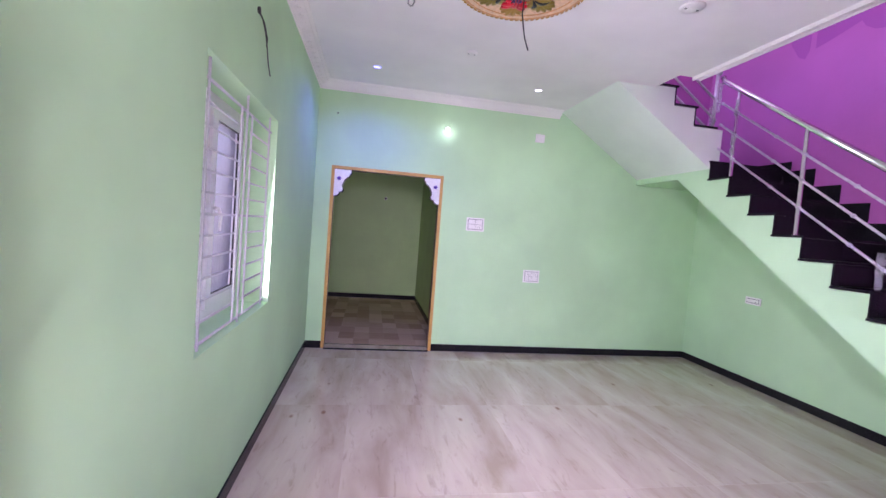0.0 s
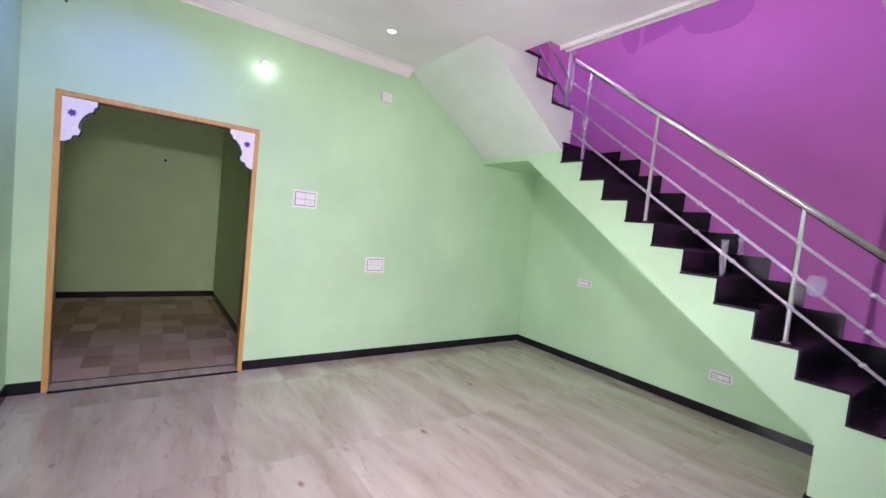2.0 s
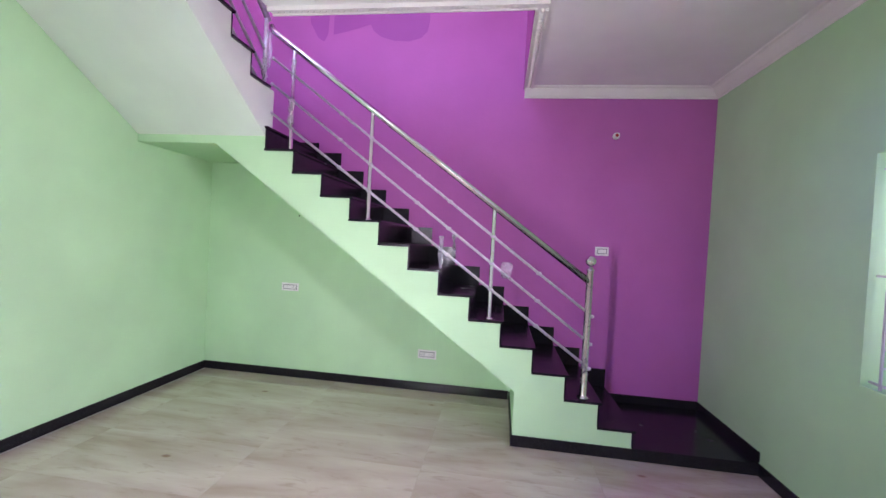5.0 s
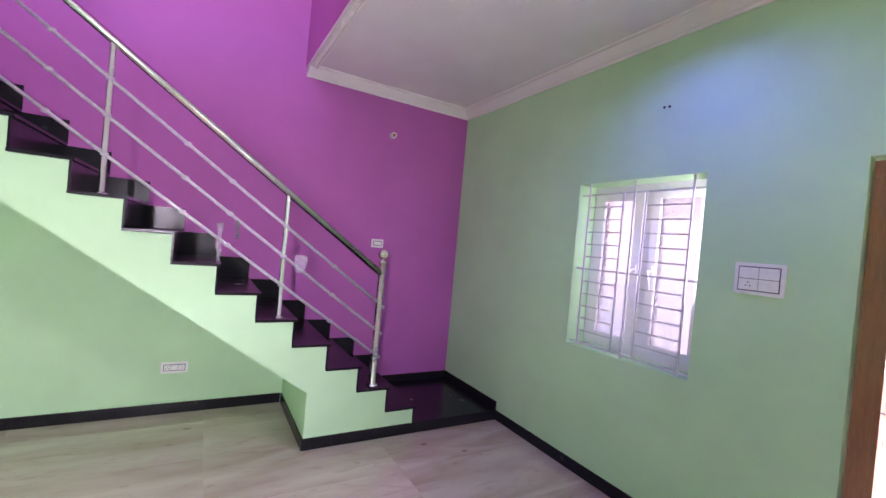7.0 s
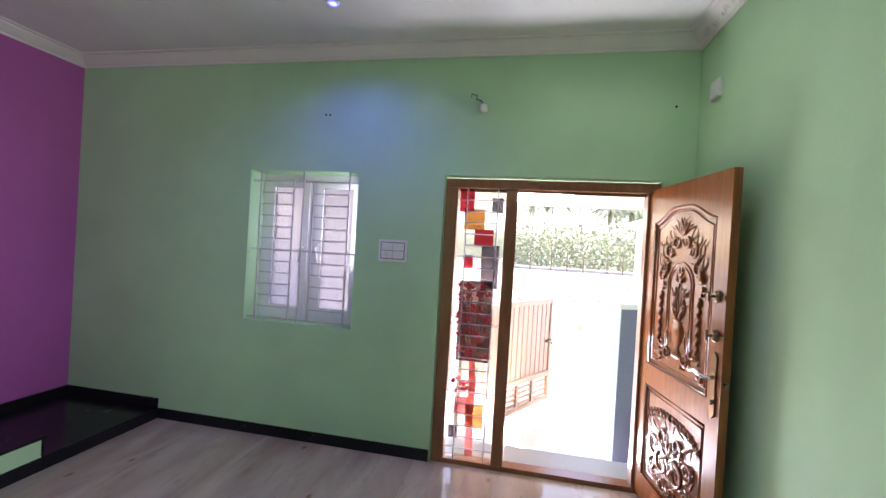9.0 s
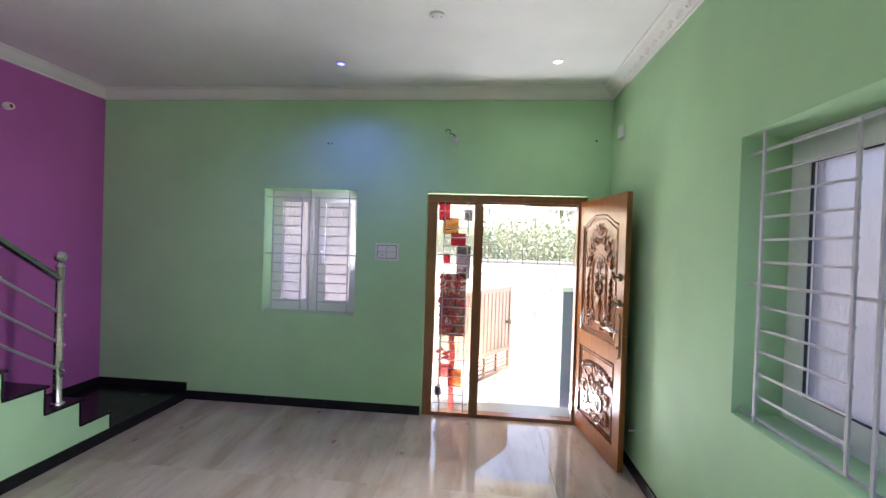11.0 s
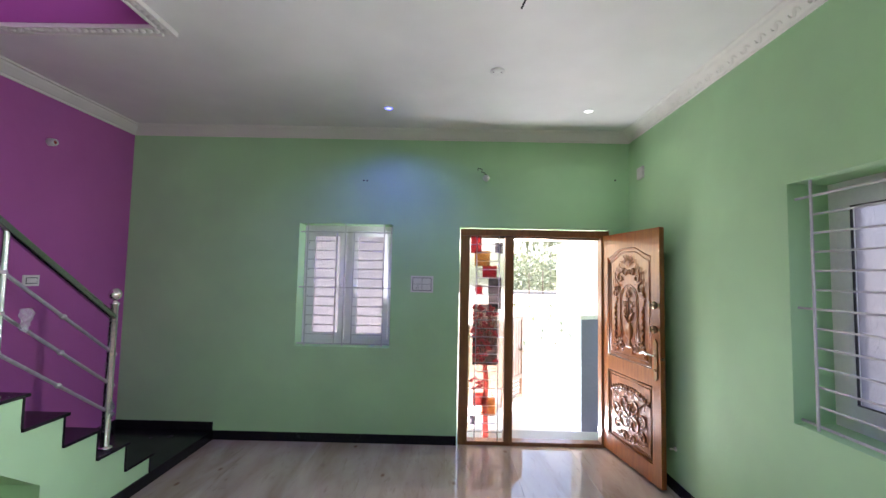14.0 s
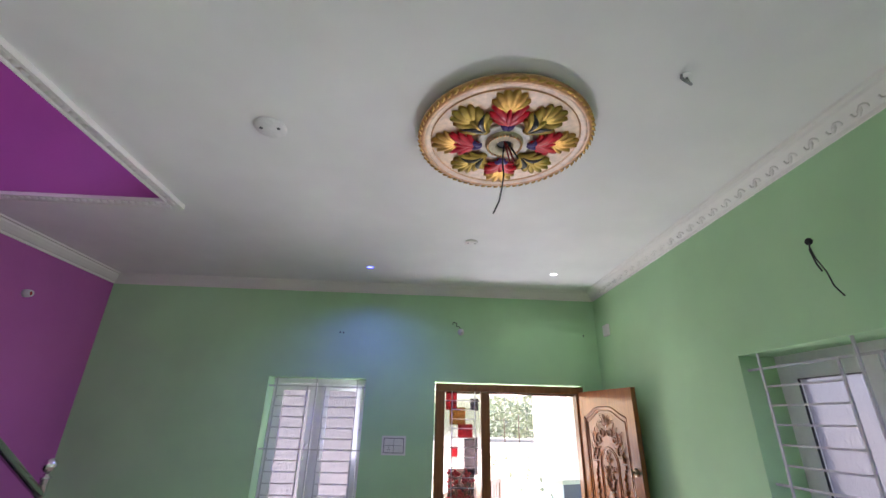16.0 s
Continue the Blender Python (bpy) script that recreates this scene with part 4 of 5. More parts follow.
def bulb_holder(m, lit, label):
    o = thing("bulb_holder", label, "wall light", m, "wall bulb holders")
    bm = nb()
    lathe(bm, [(0, 0), (0.034, 0), (0.034, 0.008), (0.027, 0.016), (0.024, 0.04), (0.0, 0.042)], (0, 0, 0), 18)
    bm.transform(Matrix.Rotation(radians(90), 4, "X"))
    part("base", bm, M_plate, o)
    bm = nb()
    lathe(bm, [(0.0, 0.0), (0.019, 0.0), (0.021, 0.03), (0.017, 0.034), (0.0, 0.034)], (0, 0, 0), 16)
    bm.transform(Matrix.Translation((0, -0.035, -0.005)) @ Matrix.Rotation(radians(125), 4, "X"))
    part("socket", bm, M_plate, o)
    if lit:
        bm = nb()
        lathe(bm, [(0.0, 0.0), (0.012, 0.0), (0.014, 0.012), (0.024, 0.035), (0.026, 0.05), (0.018, 0.068), (0.0, 0.074)], (0, 0, 0), 18)
        bm.transform(Matrix.Translation((0, -0.042, -0.055)) @ Matrix.Rotation(radians(0), 4, "X"))
        part("bulb", bm, M_bulb, o, "lit white bulb")
    else:
        bm = nb()
        tube(bm, [(0.0, -0.01, 0.03), (-0.02, -0.03, 0.05), (-0.05, -0.03, 0.055), (-0.045, -0.03, 0.085), (-0.085, -0.035, 0.095), (-0.09, -0.035, 0.07)], 0.004, 6)
        part("loose_wire", bm, M_wire, o, "bent black wire")
    return o


M_bulb = glowing("lit_bulb", (0.95, 1.0, 1.0), 0.5)
bulb_holder(pose(1.505, RY, 2.72), True, "lit bulb in a white holder over the inner doorway")
bulb_holder(pose(1.44, 0, 2.635, 0, 0, S_), False, "empty white bulb holder with a bent black wire")
sens = thing("pipe_outlet", "white conduit outlet with a dark red mouth on the purple wall", "conduit", pose(RX, 0.89, 2.655, 0, 0, E_))
bm = lathe(nb(), [(0, 0), (0.032, 0), (0.032, 0.02), (0.026, 0.05), (0.018, 0.052), (0.016, 0.03), (0, 0.03)], (0, 0, 0), 16)
bm.transform(Matrix.Rotation(radians(90), 4, "X"))
part("socket", bm, M_plate, sens)
part("mouth", tube(nb(), [(0, -0.031, 0), (0, -0.045, 0)], 0.016, 12), M_redwire, sens, "dark red inside")


def drill_hole(m):
    o = thing("wall_plug", "small dark screw hole with a plug in the wall", "wall plug", m, "wall plugs")
    part("plug", lathe(nb(), [(0, 0.0025), (0.006, 0.0025), (0.0085, 0.0015), (0.009, 0)], (0, 0, 0), 10), M_wire, o)
    return o


for x, z in ((2.645, 2.59), (2.68, 2.592), (0.14, 2.64)):
    drill_hole(pose(x, 0.0005, z, -90))
drill_hole(pose(0.215, RY - 0.0005, 2.76, 90))
drill_hole(pose(RX - 0.005, 4.09, 1.745, 0, -90))
ob = thing("wall_outlet", "small dark conduit outlet on the inner room wall", "wall outlet", pose(0.93, BY1 - 0.001, 2.02, 90))
part("rim", lathe(nb(), [(0.02, 0), (0.028, 0.004), (0.032, 0.0)], (0, 0, 0), 14), M_plate, ob)
part("hole", lathe(nb(), [(0, 0.003), (0.02, 0.003), (0.021, 0)], (0, 0, 0), 14), M_gasket, ob)


def hanging_wire(name, strands, label, base=None):
    o = thing(name, label, "wire", None, "loose wires")
    for i, (pts, r, mat) in enumerate(strands):
        part("strand", tube(nb(), pts, r, 6), mat, o)
    return o


hanging_wire("loose_wire", [([(0.0, 2.575, 2.635), (0.02, 2.58, 2.60), (0.035, 2.605, 2.53), (0.04, 2.64, 2.45), (0.045, 2.655, 2.38), (0.05, 2.69, 2.325)], 0.0032, M_wire),
                             ([(0.0, 2.57, 2.625), (0.03, 2.585, 2.58), (0.045, 2.61, 2.50), (0.04, 2.62, 2.46)], 0.0035, M_wire),
                             ([(0.0, 2.572, 2.63), (0.012, 2.572, 2.63)], 0.018, M_gasket)], "black twin wire hanging out of the side wall")


# ---- ceiling fittings ----
M_led_blue = glowing("blue_led_rim", (0.06, 0.07, 1.0), 0.5)
M_led_core = glowing("blue_white_led_core", (0.15, 0.17, 1.0), 0.6)
M_led_white = glowing("white_led", (0.95, 1.0, 1.0), 0.35)
for kind_, lx, ly in LAMPS:
    o = thing("downlight", ("blue" if kind_ == "blue" else "cool white") + " lit recessed downlight in the ceiling", "downlight", pose(lx, ly, CEIL), "downlights")
    part("trim_ring", lathe(nb(), [(0.042, 0.0), (0.042, -0.006), (0.037, -0.008), (0.033, -0.004), (0.033, 0.0)], (0, 0, 0), 24), M_plate, o)
    part("lens", lathe(nb(), [(0.033, -0.001), (0.033, -0.003), (0.022, -0.0045)], (0, 0, 0), 24), M_led_blue if kind_ == "blue" else M_led_white, o)
    part("lens_core", lathe(nb(), [(0.022, -0.0045), (0.012, -0.006), (0, -0.0065)], (0, 0, 0), 24), M_led_core if kind_ == "blue" else M_led_white, o)


def ceiling_plate(x, y, r, label):
    o = thing("ceiling_outlet", label, "ceiling outlet", pose(x, y, CEIL), "ceiling outlets")
    part("cover", lathe(nb(), [(r, 0), (r, -0.006), (r * 0.93, -0.012), (r * 0.4, -0.014), (0, -0.014)], (0, 0, 0), 28), M_plate, o)
    for dx in (-0.55, 0.55):
        part("screw_hole", tube(nb(), [(dx * r, 0.1 * r, -0.010), (dx * r, 0.1 * r, -0.0155)], r * 0.12, 8), M_socket, o)
    return o


ceiling_plate(2.64, 2.605, 0.076, "round white outlet cover on the ceiling")
ceiling_plate(1.49, 1.30, 0.05, "small round white outlet cover on the ceiling")
ceiling_plate(1.45, 3.80, 0.05, "small round white outlet cover on the ceiling")
hook = thing("fan_hook", "grey steel fan hook in a ceiling recess", "hook", pose(0.845, 3.08, CEIL, 0, 0, 25))
part("recess_cup", lathe(nb(), [(0.026, 0), (0.025, -0.003), (0.02, -0.002), (0, -0.001)], (0, 0, 0), 20), M_plate, hook)
part("hook_loop", tube(nb(), [(-0.015, 0, 0), (-0.024, 0, -0.02), (-0.018, 0.01, -0.042), (0, 0.014, -0.05), (0.018, 0.01, -0.042), (0.024, 0, -0.02), (0.015, 0, 0)], 0.006, 8), metal("grey_steel_rod", (0.35, 0.36, 0.36), 0.4), hook)

M_cream = plain("cream_rose_plaster", (0.80, 0.54, 0.33), 0.4, 0.10)
M_peach = plain("peach_gold_paint", (0.68, 0.33, 0.13), 0.32, 0.14)
M_hub = plain("antique_beige_gold", (0.52, 0.42, 0.25), 0.35, 0.12)
M_red = plain("metallic_red_paint", (0.72, 0.012, 0.035), 0.35, 0.1)
M_olive = metal("dark_gold_paint", (0.44, 0.31, 0.08), 0.5)
M_blackleaf = plain("black_lacquer", (0.02, 0.02, 0.022), 0.3)
M_silver = plain("pale_beige_paint", (0.66, 0.60, 0.52), 0.4, 0.1)
M_indigo = plain("indigo_paint", (0.06, 0.03, 0.18), 0.35)


def medallion():
    o = thing("ceiling_medallion", "round gilded ceiling rose with red and gold leaf ornaments", "ceiling rose", pose(1.495, 2.645, CEIL - 0.004, 0, 0, -5))
    R = 0.415
    part("backing", lathe(nb(), [(R * 0.85, 0.018), (R * 0.9, 0), (R, -0.012), (R * 1.0, -0.03), (R * 0.93, -0.045), (R * 0.90, -0.040), (R * 0.86, -0.038), (R * 0.2, -0.034), (0.04, -0.03), (0, -0.03)], (0, 0, 0), 64), M_cream, o, "cream pink plaster disc")
    part("rim", lathe(nb(), [(R * 0.985, -0.012), (R * 1.012, -0.022), (R * 1.012, -0.034), (R * 0.975, -0.046), (R * 0.94, -0.047), (R * 0.925, -0.041)], (0, 0, 0), 72), M_peach, o, "peach and gold stepped rim")
    bm = nb()
    for i in range(72):
        a = 2 * math.pi * i / 72
        c = Vector((R * 0.995 * math.cos(a), R * 0.995 * math.sin(a), -0.040))
        tdir = Vector((-math.sin(a), math.cos(a), 0))
        out = Vector((math.cos(a), math.sin(a), -0.3))
        tube(bm, [c - tdir * 0.016 - out * 0.008, c, c + tdir * 0.016 + out * 0.008], [0.004, 0.009, 0.004], 6)
    part("rope_edge", bm, M_gold, o, "twisted gold rope edge")
    part("inner_ring", lathe(nb(), [(R * 0.87, -0.037), (R * 0.86, -0.044), (R * 0.85, -0.037)], (0, 0, 0), 64), M_peach, o)
    UP = Vector((0, 0, 1))

    def fan(bm, rot, c, length, spread, lobes):
        """A ribbed shell-shaped leaf tip that fans out from c."""
        nr, na = 5, lobes * 6
        rows = []
        for a_ in range(na + 1):
            th = spread * (2 * a_ / na - 1)
            ridge = abs(math.cos(lobes * math.pi * a_ / na + (math.pi / 2 if lobes % 2 == 0 else 0)))
            reach = length * (0.50 + 0.50 * math.cos(th)) * (0.80 + 0.20 * ridge)
            rows.append([bm.verts.new(rot @ Vector((c + reach * f * math.cos(th), reach * f * math.sin(th), -0.036 - 0.020 * math.sin(math.pi * (0.2 + 0.7 * f)) - 0.007 * ridge * f))) for f in [k / nr for k in range(1, nr + 1)]])
        hub_v = bm.verts.new(rot @ Vector((c, 0, -0.05)))
        for p, q in zip(rows, rows[1:]):
            bm.faces.new((hub_v, p[0], q[0])).smooth = True
            for k in range(nr - 1):
                bm.faces.new((p[k], p[k + 1], q[k + 1], q[k])).smooth = True
            foot = [bm.verts.new(Vector((v.co.x, v.co.y, -0.034))) for v in (p[-1], q[-1])]
            bm.faces.new((p[-1], foot[0], foot[1], q[-1]))

    def curl(bm, rot, side, start, reach, w, lift, sweep):
        """A fat leaf lobe that leaves the stem and bends outwards."""
        pts, rad = [], []
        for k in range(8):
            f = k / 7
            a_ = sweep * f
            pts.append(rot @ Vector((start + reach * math.sin(a_) / sweep * 1.1, side * (0.006 + reach * (1 - math.cos(a_)) / sweep * 1.25), -0.034 - lift * math.sin(math.pi * (0.25 + 0.6 * f)))))
            rad.append(w * (0.45 + 0.65 * math.sin(math.pi * (0.1 + 0.75 * f))))
        tube(bm, pts, rad, 8, (UP, 0.55))
    for i in range(8):
        main = i % 2 == 0
        rot = Matrix.Rotation(2 * math.pi * i / 8, 4, "Z")
        tip, base, dark = nb(), nb(), nb()
        fan(tip, rot, 0.232 if main else 0.215, 0.128 if main else 0.125, 1.75, 9)
        for side in (1, -1):
            curl(base, rot, side, 0.125, 0.140, 0.022, 0.020, 0.8)
            curl(base, rot, side, 0.125, 0.115, 0.019, 0.024, 1.35)
            curl(base, rot, side, 0.125, 0.075, 0.016, 0.020, 1.75)
            if main:
                curl(dark, rot, side, 0.112, 0.05, 0.014, 0.030, 0.9)
            else:
                curl(dark, rot, side, 0.14, 0.095, 0.0105, 0.034, 1.1)
                curl(dark, rot, side, 0.165, 0.085, 0.0085, 0.034, 1.6)
        tube(base, [rot @ Vector((0.12 + 0.14 * f, 0, -0.046 - 0.014 * math.sin(math.pi * f))) for f in (0, 0.25, 0.5, 0.75, 1)], [0.012, 0.017, 0.016, 0.012, 0.004], 8, (UP, 0.6))
        part("leaf_tip", tip, M_gold if main else M_olive, o, "gold leaf tip")
        part("leaf_base", base, M_red if main else M_olive, o, "red leaf" if main else "dark gold leaf")
        part("leaf_hollow", dark, M_indigo if main else M_blackleaf, o, "dark painted leaf hollow")
    part("hub_ring", lathe(nb(), [(0.135, -0.034), (0.14, -0.042), (0.122, -0.046), (0.112, -0.04), (0.1, -0.046), (0.09, -0.046)], (0, 0, 0), 40), M_silver, o, "pale beige stepped ring")
    part("hub", lathe(nb(), [(0.094, -0.044), (0.09, -0.058), (0.074, -0.064), (0.06, -0.06), (0.052, -0.066), (0.042, -0.062), (0.036, -0.05)], (0, 0, 0), 40), M_hub, o, "antique gold stepped hub")
    bm = nb()
    for i in range(30):
        a = 2 * math.pi * i / 30
        ball(bm, (0.082 * math.cos(a), 0.082 * math.sin(a), -0.064), 0.0065, seg=6)
    part("hub_beads", bm, M_copper, o)
    part("centre_hole", lathe(nb(), [(0.045, -0.05), (0.03, -0.046), (0, -0.045)], (0, 0, 0), 24), M_gasket, o, "dark wire hole")
    return o


medallion()
MX, MY = 1.495, 2.645
hanging_wire("lamp_wire", [([(MX, MY, CEIL - 0.05), (MX + 0.01, MY - 0.01, CEIL - 0.14), (MX + 0.005, MY - 0.015, CEIL - 0.22), (MX + 0.015, MY - 0.02, CEIL - 0.29), (MX + 0.03, MY - 0.02, CEIL - 0.36), (MX + 0.06, MY - 0.015, CEIL - 0.43)], 0.004, M_wire),
                            ([(MX - 0.01, MY, CEIL - 0.05), (MX - 0.025, MY + 0.01, CEIL - 0.10), (MX - 0.04, MY + 0.015, CEIL - 0.16)], 0.0045, M_redwire),
                            ([(MX - 0.015, MY + 0.01, CEIL - 0.05), (MX - 0.04, MY + 0.02, CEIL - 0.11), (MX - 0.06, MY + 0.02, CEIL - 0.15)], 0.004, M_wire),
                            ([(MX + 0.0, MY + 0.01, CEIL - 0.05), (MX - 0.01, MY + 0.02, CEIL - 0.12), (MX - 0.02, MY + 0.02, CEIL - 0.17)], 0.004, M_redwire)], "black and red lamp wires hanging from the ceiling rose")

# ---- plastic wrap left on the rails ----
M_wrap, _n, _l, _b = shader("clear_plastic_wrap", 0.2, 0, (0.9, 0.88, 0.92))
_b.inputs["Transmission Weight"].default_value = 0.8
_b.inputs["IOR"].default_value = 1.06
bump(_n, _l, _b, noise_tex(_n, _l, coords(_n, _l), 60, 4), 0.6, 0.01)


def wrap_scrap(p, w, h, seed, turn):
    rnd = random.Random(seed)
    o = thing("plastic_wrap", "crumpled clear plastic wrap hanging on the railing", "plastic wrap", pose(p[0], p[1], p[2], 0, 0, turn), "wrap scraps")
    bm = nb()
    nx, nz = 5, 8
    g = [[bm.verts.new(((i / nx - 0.5) * w * (1 - 0.5 * abs(j / nz - 0.35)) + rnd.uniform(-0.1, 0.1) * w, rnd.uniform(-0.018, 0.018), -j / nz * h)) for i in range(nx + 1)] for j in range(nz + 1)]
    for j in range(nz):
        for i in range(nx):
            bm.faces.new((g[j][i], g[j][i + 1], g[j + 1][i + 1], g[j + 1][i])).smooth = True
    geo = bmesh.ops.solidify(bm, geom=bm.faces[:], thickness=0.0015)
    part("sheet", bm, M_wrap, o)
    return o


for i, (p, w, h) in enumerate([((4.14, 3.74, 2.70), 0.07, 0.22), ((4.13, 3.73, 3.02), 0.05, 0.16), ((4.13, 1.87, 1.42), 0.10, 0.13), ((4.13, 2.40, 1.60), 0.05, 0.26), ((4.12, 3.96, 3.25), 0.06, 0.30), ((4.12, 1.24, 0.72), 0.07, 0.11), ((4.05, 3.95, 3.0), 0.05, 0.25), ((4.13, 2.30, 1.62), 0.05, 0.12)]):
    wrap_scrap(p, w, h, i, 80 + 13 * i)
# film wound round the newel and handrail end
bm = nb()
rnd = random.Random(2)
for i in range(26):
    z = 0.52 + i * 0.03
    tube(bm, [(NX + 0.0 + 0.028 * math.cos(a), 1.235 + 0.028 * math.sin(a), z + 0.01 * math.sin(a + i)) for a in [k * 0.7 for k in range(10)]], rnd.uniform(0.001, 0.004), 5)
o = thing("film_winding", "clear plastic film wound round the newel post", "plastic wrap", None, "wrap scraps")
part("film", bm, M_wrap, o)

# ---- outside ----
M_sand = plain("dry_sandy_ground", (0.50, 0.44, 0.35), 0.9, 0.12)
M_porch = plain("pale_porch_tile", (0.66, 0.63, 0.58), 0.3, 0.05)
# leaf greens paled and greyed, with the field's haze put into the colour
M_grass = leaf_mat("green_leaves", (0.19, 0.235, 0.135), (0.34, 0.38, 0.25))
M_palm = leaf_mat("palm_leaves", (0.09, 0.12, 0.06), (0.22, 0.25, 0.13))
M_trunk = plain("palm_trunk", (0.16, 0.12, 0.09), 0.9, 0.2)
M_gate = wood("brown_slatted_gate", (0.30, 0.15, 0.075), (0.46, 0.25, 0.13), 0.45)
M_bluewhite = plain("pale_blue_outside_paint", (0.55, 0.62, 0.72), 0.6)
M_greyviolet = plain("grey_violet_outside_paint", (0.14, 0.13, 0.18), 0.6)
M_concrete = plain("bare_concrete", (0.36, 0.35, 0.33), 0.9, 0.12)
M_pinkish = plain("pinkish_outside_paint", (0.60, 0.50, 0.48), 0.7)

bm = nb()
vs = [bm.verts.new(p) for p in ((-1500, -1500, -0.3), (1500, -1500, -0.3), (1500, 1500, -0.3), (-1500, 1500, -0.3))]
bm.faces.new(vs)
structure("ground", bm, M_sand, "dry pale sandy ground in front of the house", "ground")
porch = structure("pavement_porch", box(nb(), -1.4, 5.4, -5.4, -TH, -0.3, -0.153), M_concrete, "pale tiled porch floor", "pavement")
structure("entrance_step", box(nb(), D2[0] - 0.1, D2[1] + 0.1, -0.46, -0.118, -0.14, -0.008), M_greygranite, "grey granite entrance step", "step", 0.006)
structure("porch_slab", box(nb(), -1.4, 5.4, -3.05, -TH, 2.47, 2.6), M_render, "cream porch roof slab", "roof")
structure("porch_beam", box(nb(), -1.4, 5.4, -3.05, -2.85, 2.27, 2.47), M_render, "cream beam along the porch edge", "beam", 0.006)
structure("porch_column", box(nb(), -0.80, -0.66, -3.0, -2.86, -0.15, 2.27), M_render, "slim cream porch column", "column", 0.006)
structure("compound_wall", box(nb(), -2.65, -2.5, -5.4, 9.0, -0.3, 1.2), M_bluewhite, "low pale compound wall beside the house", "wall", 0.01)
structure("compound_wall_far", box(nb(), 5.4, 5.55, -5.4, -TH, -0.3, 1.35), M_bluewhite, "low pale compound wall beside the porch", "wall", 0.01)
structure("kerb", box(nb(), -2.65, 5.55, -5.52, -5.4, -0.3, -0.13), M_concrete, "low concrete kerb at the porch edge", "kerb", 0.01)

pb = thing("porch_bulb", "white bulb hanging under the porch roof", "bulb", pose(0.95, -2.6, 2.47))
part("cord", tube(nb(), [(0, 0, 0), (0, 0, -0.16)], 0.005, 6), M_wire, pb)
part("bulb", lathe(nb(), [(0, -0.16), (0.018, -0.165), (0.022, -0.19), (0.034, -0.22), (0.036, -0.24), (0.024, -0.265), (0, -0.27)], (0, 0, 0), 16), M_plate, pb)

pil = thing("gate_pillar", "short grey violet gate pillar with a pale cap", "pillar", pose(0.25, -0.70, -0.15, 0, 0, 22))
part("shaft", box(nb(), -0.62, 0, -0.16, 0.0, 0, 1.32), M_greyviolet, pil, "", 0.006)
part("side_face", box(nb(), 0.0005, 0.012, -0.16, 0.0, 0, 1.32), M_bluewhite, pil, "pale blue painted end face")
part("cap", box(nb(), -0.64, 0.03, -0.18, 0.02, 1.321, 1.365), M_porch, pil, "pale stone cap", 0.005)
part("bell_switch", box(nb(), 0.0125, 0.02, -0.11, -0.05, 0.98, 1.10), M_plate, pil, "white bell switch", 0.002)


def gate():
    a, b = Vector((0.742, -1.77)), Vector((1.57, -0.50))
    ang = math.degrees(math.atan2(b.y - a.y, b.x - a.x))
    L = (b - a).length
    g = thing("slatted_gate", "brown slatted metal gate standing open with a louvred foot", "gate", pose(a.x, a.y, -0.02, 0, 0, ang))
    H = 1.12
    for x in (0.0, L - 0.05):
        part("gate_post", box(nb(), x, x + 0.05, -0.02, 0.02, 0, H), M_gate, g, "", 0.003)
    for z, h in ((0.0, 0.05), (0.27, 0.06), (H - 0.05, 0.05)):
        part("gate_rail", box(nb(), 0.05, L - 0.05, -0.018, 0.018, z, z + h), M_gate, g, "", 0.003)
    n = 16
    for i in range(n):
        x = 0.05 + (L - 0.1) * i / n
        part("slat", box(nb(), x + 0.006, x + (L - 0.1) / n - 0.006, -0.010, 0.010, 0.33, H - 0.05), M_gate, g)
    for j in range(4):
        for i in range(5):
            x = 0.05 + (L - 0.1) * i / 5
            part("louvre", box(nb(), x + 0.03, x + (L - 0.1) / 5 - 0.01, -0.012, 0.006, 0.06 + j * 0.052, 0.09 + j * 0.052), M_gate, g)
    for i in range(1, 5):
        x = 0.05 + (L - 0.1) * i / 5
        part("gate_divider", box(nb(), x - 0.012, x + 0.026, -0.017, 0.017, 0.05, 0.27), M_gate, g)
    bm = tube(nb(), [(-0.04, 0.03, 0.66), (0.14, 0.03, 0.66)], 0.012, 8)
    tube(bm, [(0.05, 0.03, 0.66), (0.05, 0.06, 0.62)], 0.009, 8)
    part("gate_latch", bm, M_brass, g)


gate()


def palm(x, y, h, seed):
    rnd = random.Random(seed)
    t = thing("palm_tree", "slender palm tree with drooping fronds beyond the field", "tree", pose(x, y, -0.3, 0, 0, rnd.uniform(0, 360)), "distant palms")
    lean = rnd.uniform(-0.6, 0.6)
    part("trunk", tube(nb(), [(lean * f * f, 0, h * f) for f in (0, 0.25, 0.5, 0.75, 1)], [0.14, 0.11, 0.10, 0.09, 0.08], 8), M_concrete, t)
    bm = nb()
    for i in range(24):
        a, up = 2 * math.pi * i / 24 + rnd.uniform(-0.2, 0.2), rnd.uniform(-0.1, 1.1)
        L = rnd.uniform(3.4, 5.0)
        d = Vector((math.cos(a), math.sin(a), 0))
        side = Vector((-d.y, d.x, 0))
        prev = None
        for j in range(15):
            f = j / 14
            c = Vector((lean, 0, h)) + d * (L * f) + Vector((0, 0, up * L * 0.5 * f - L * 0.75 * f * f))
            if prev is not None:
                wl = 0.55 * math.sin(math.pi * (0.12 + 0.85 * f)) + 0.05
                for s in (1, -1):
                    tip = c + side * (s * wl) + d * 0.18 - Vector((0, 0, wl * 0.55))
                    v = [bm.verts.new(q) for q in (prev, c + d * 0.05, tip)]
                    bm.faces.new(v)
            prev = c
    part("crown", bm, M_palm, t)


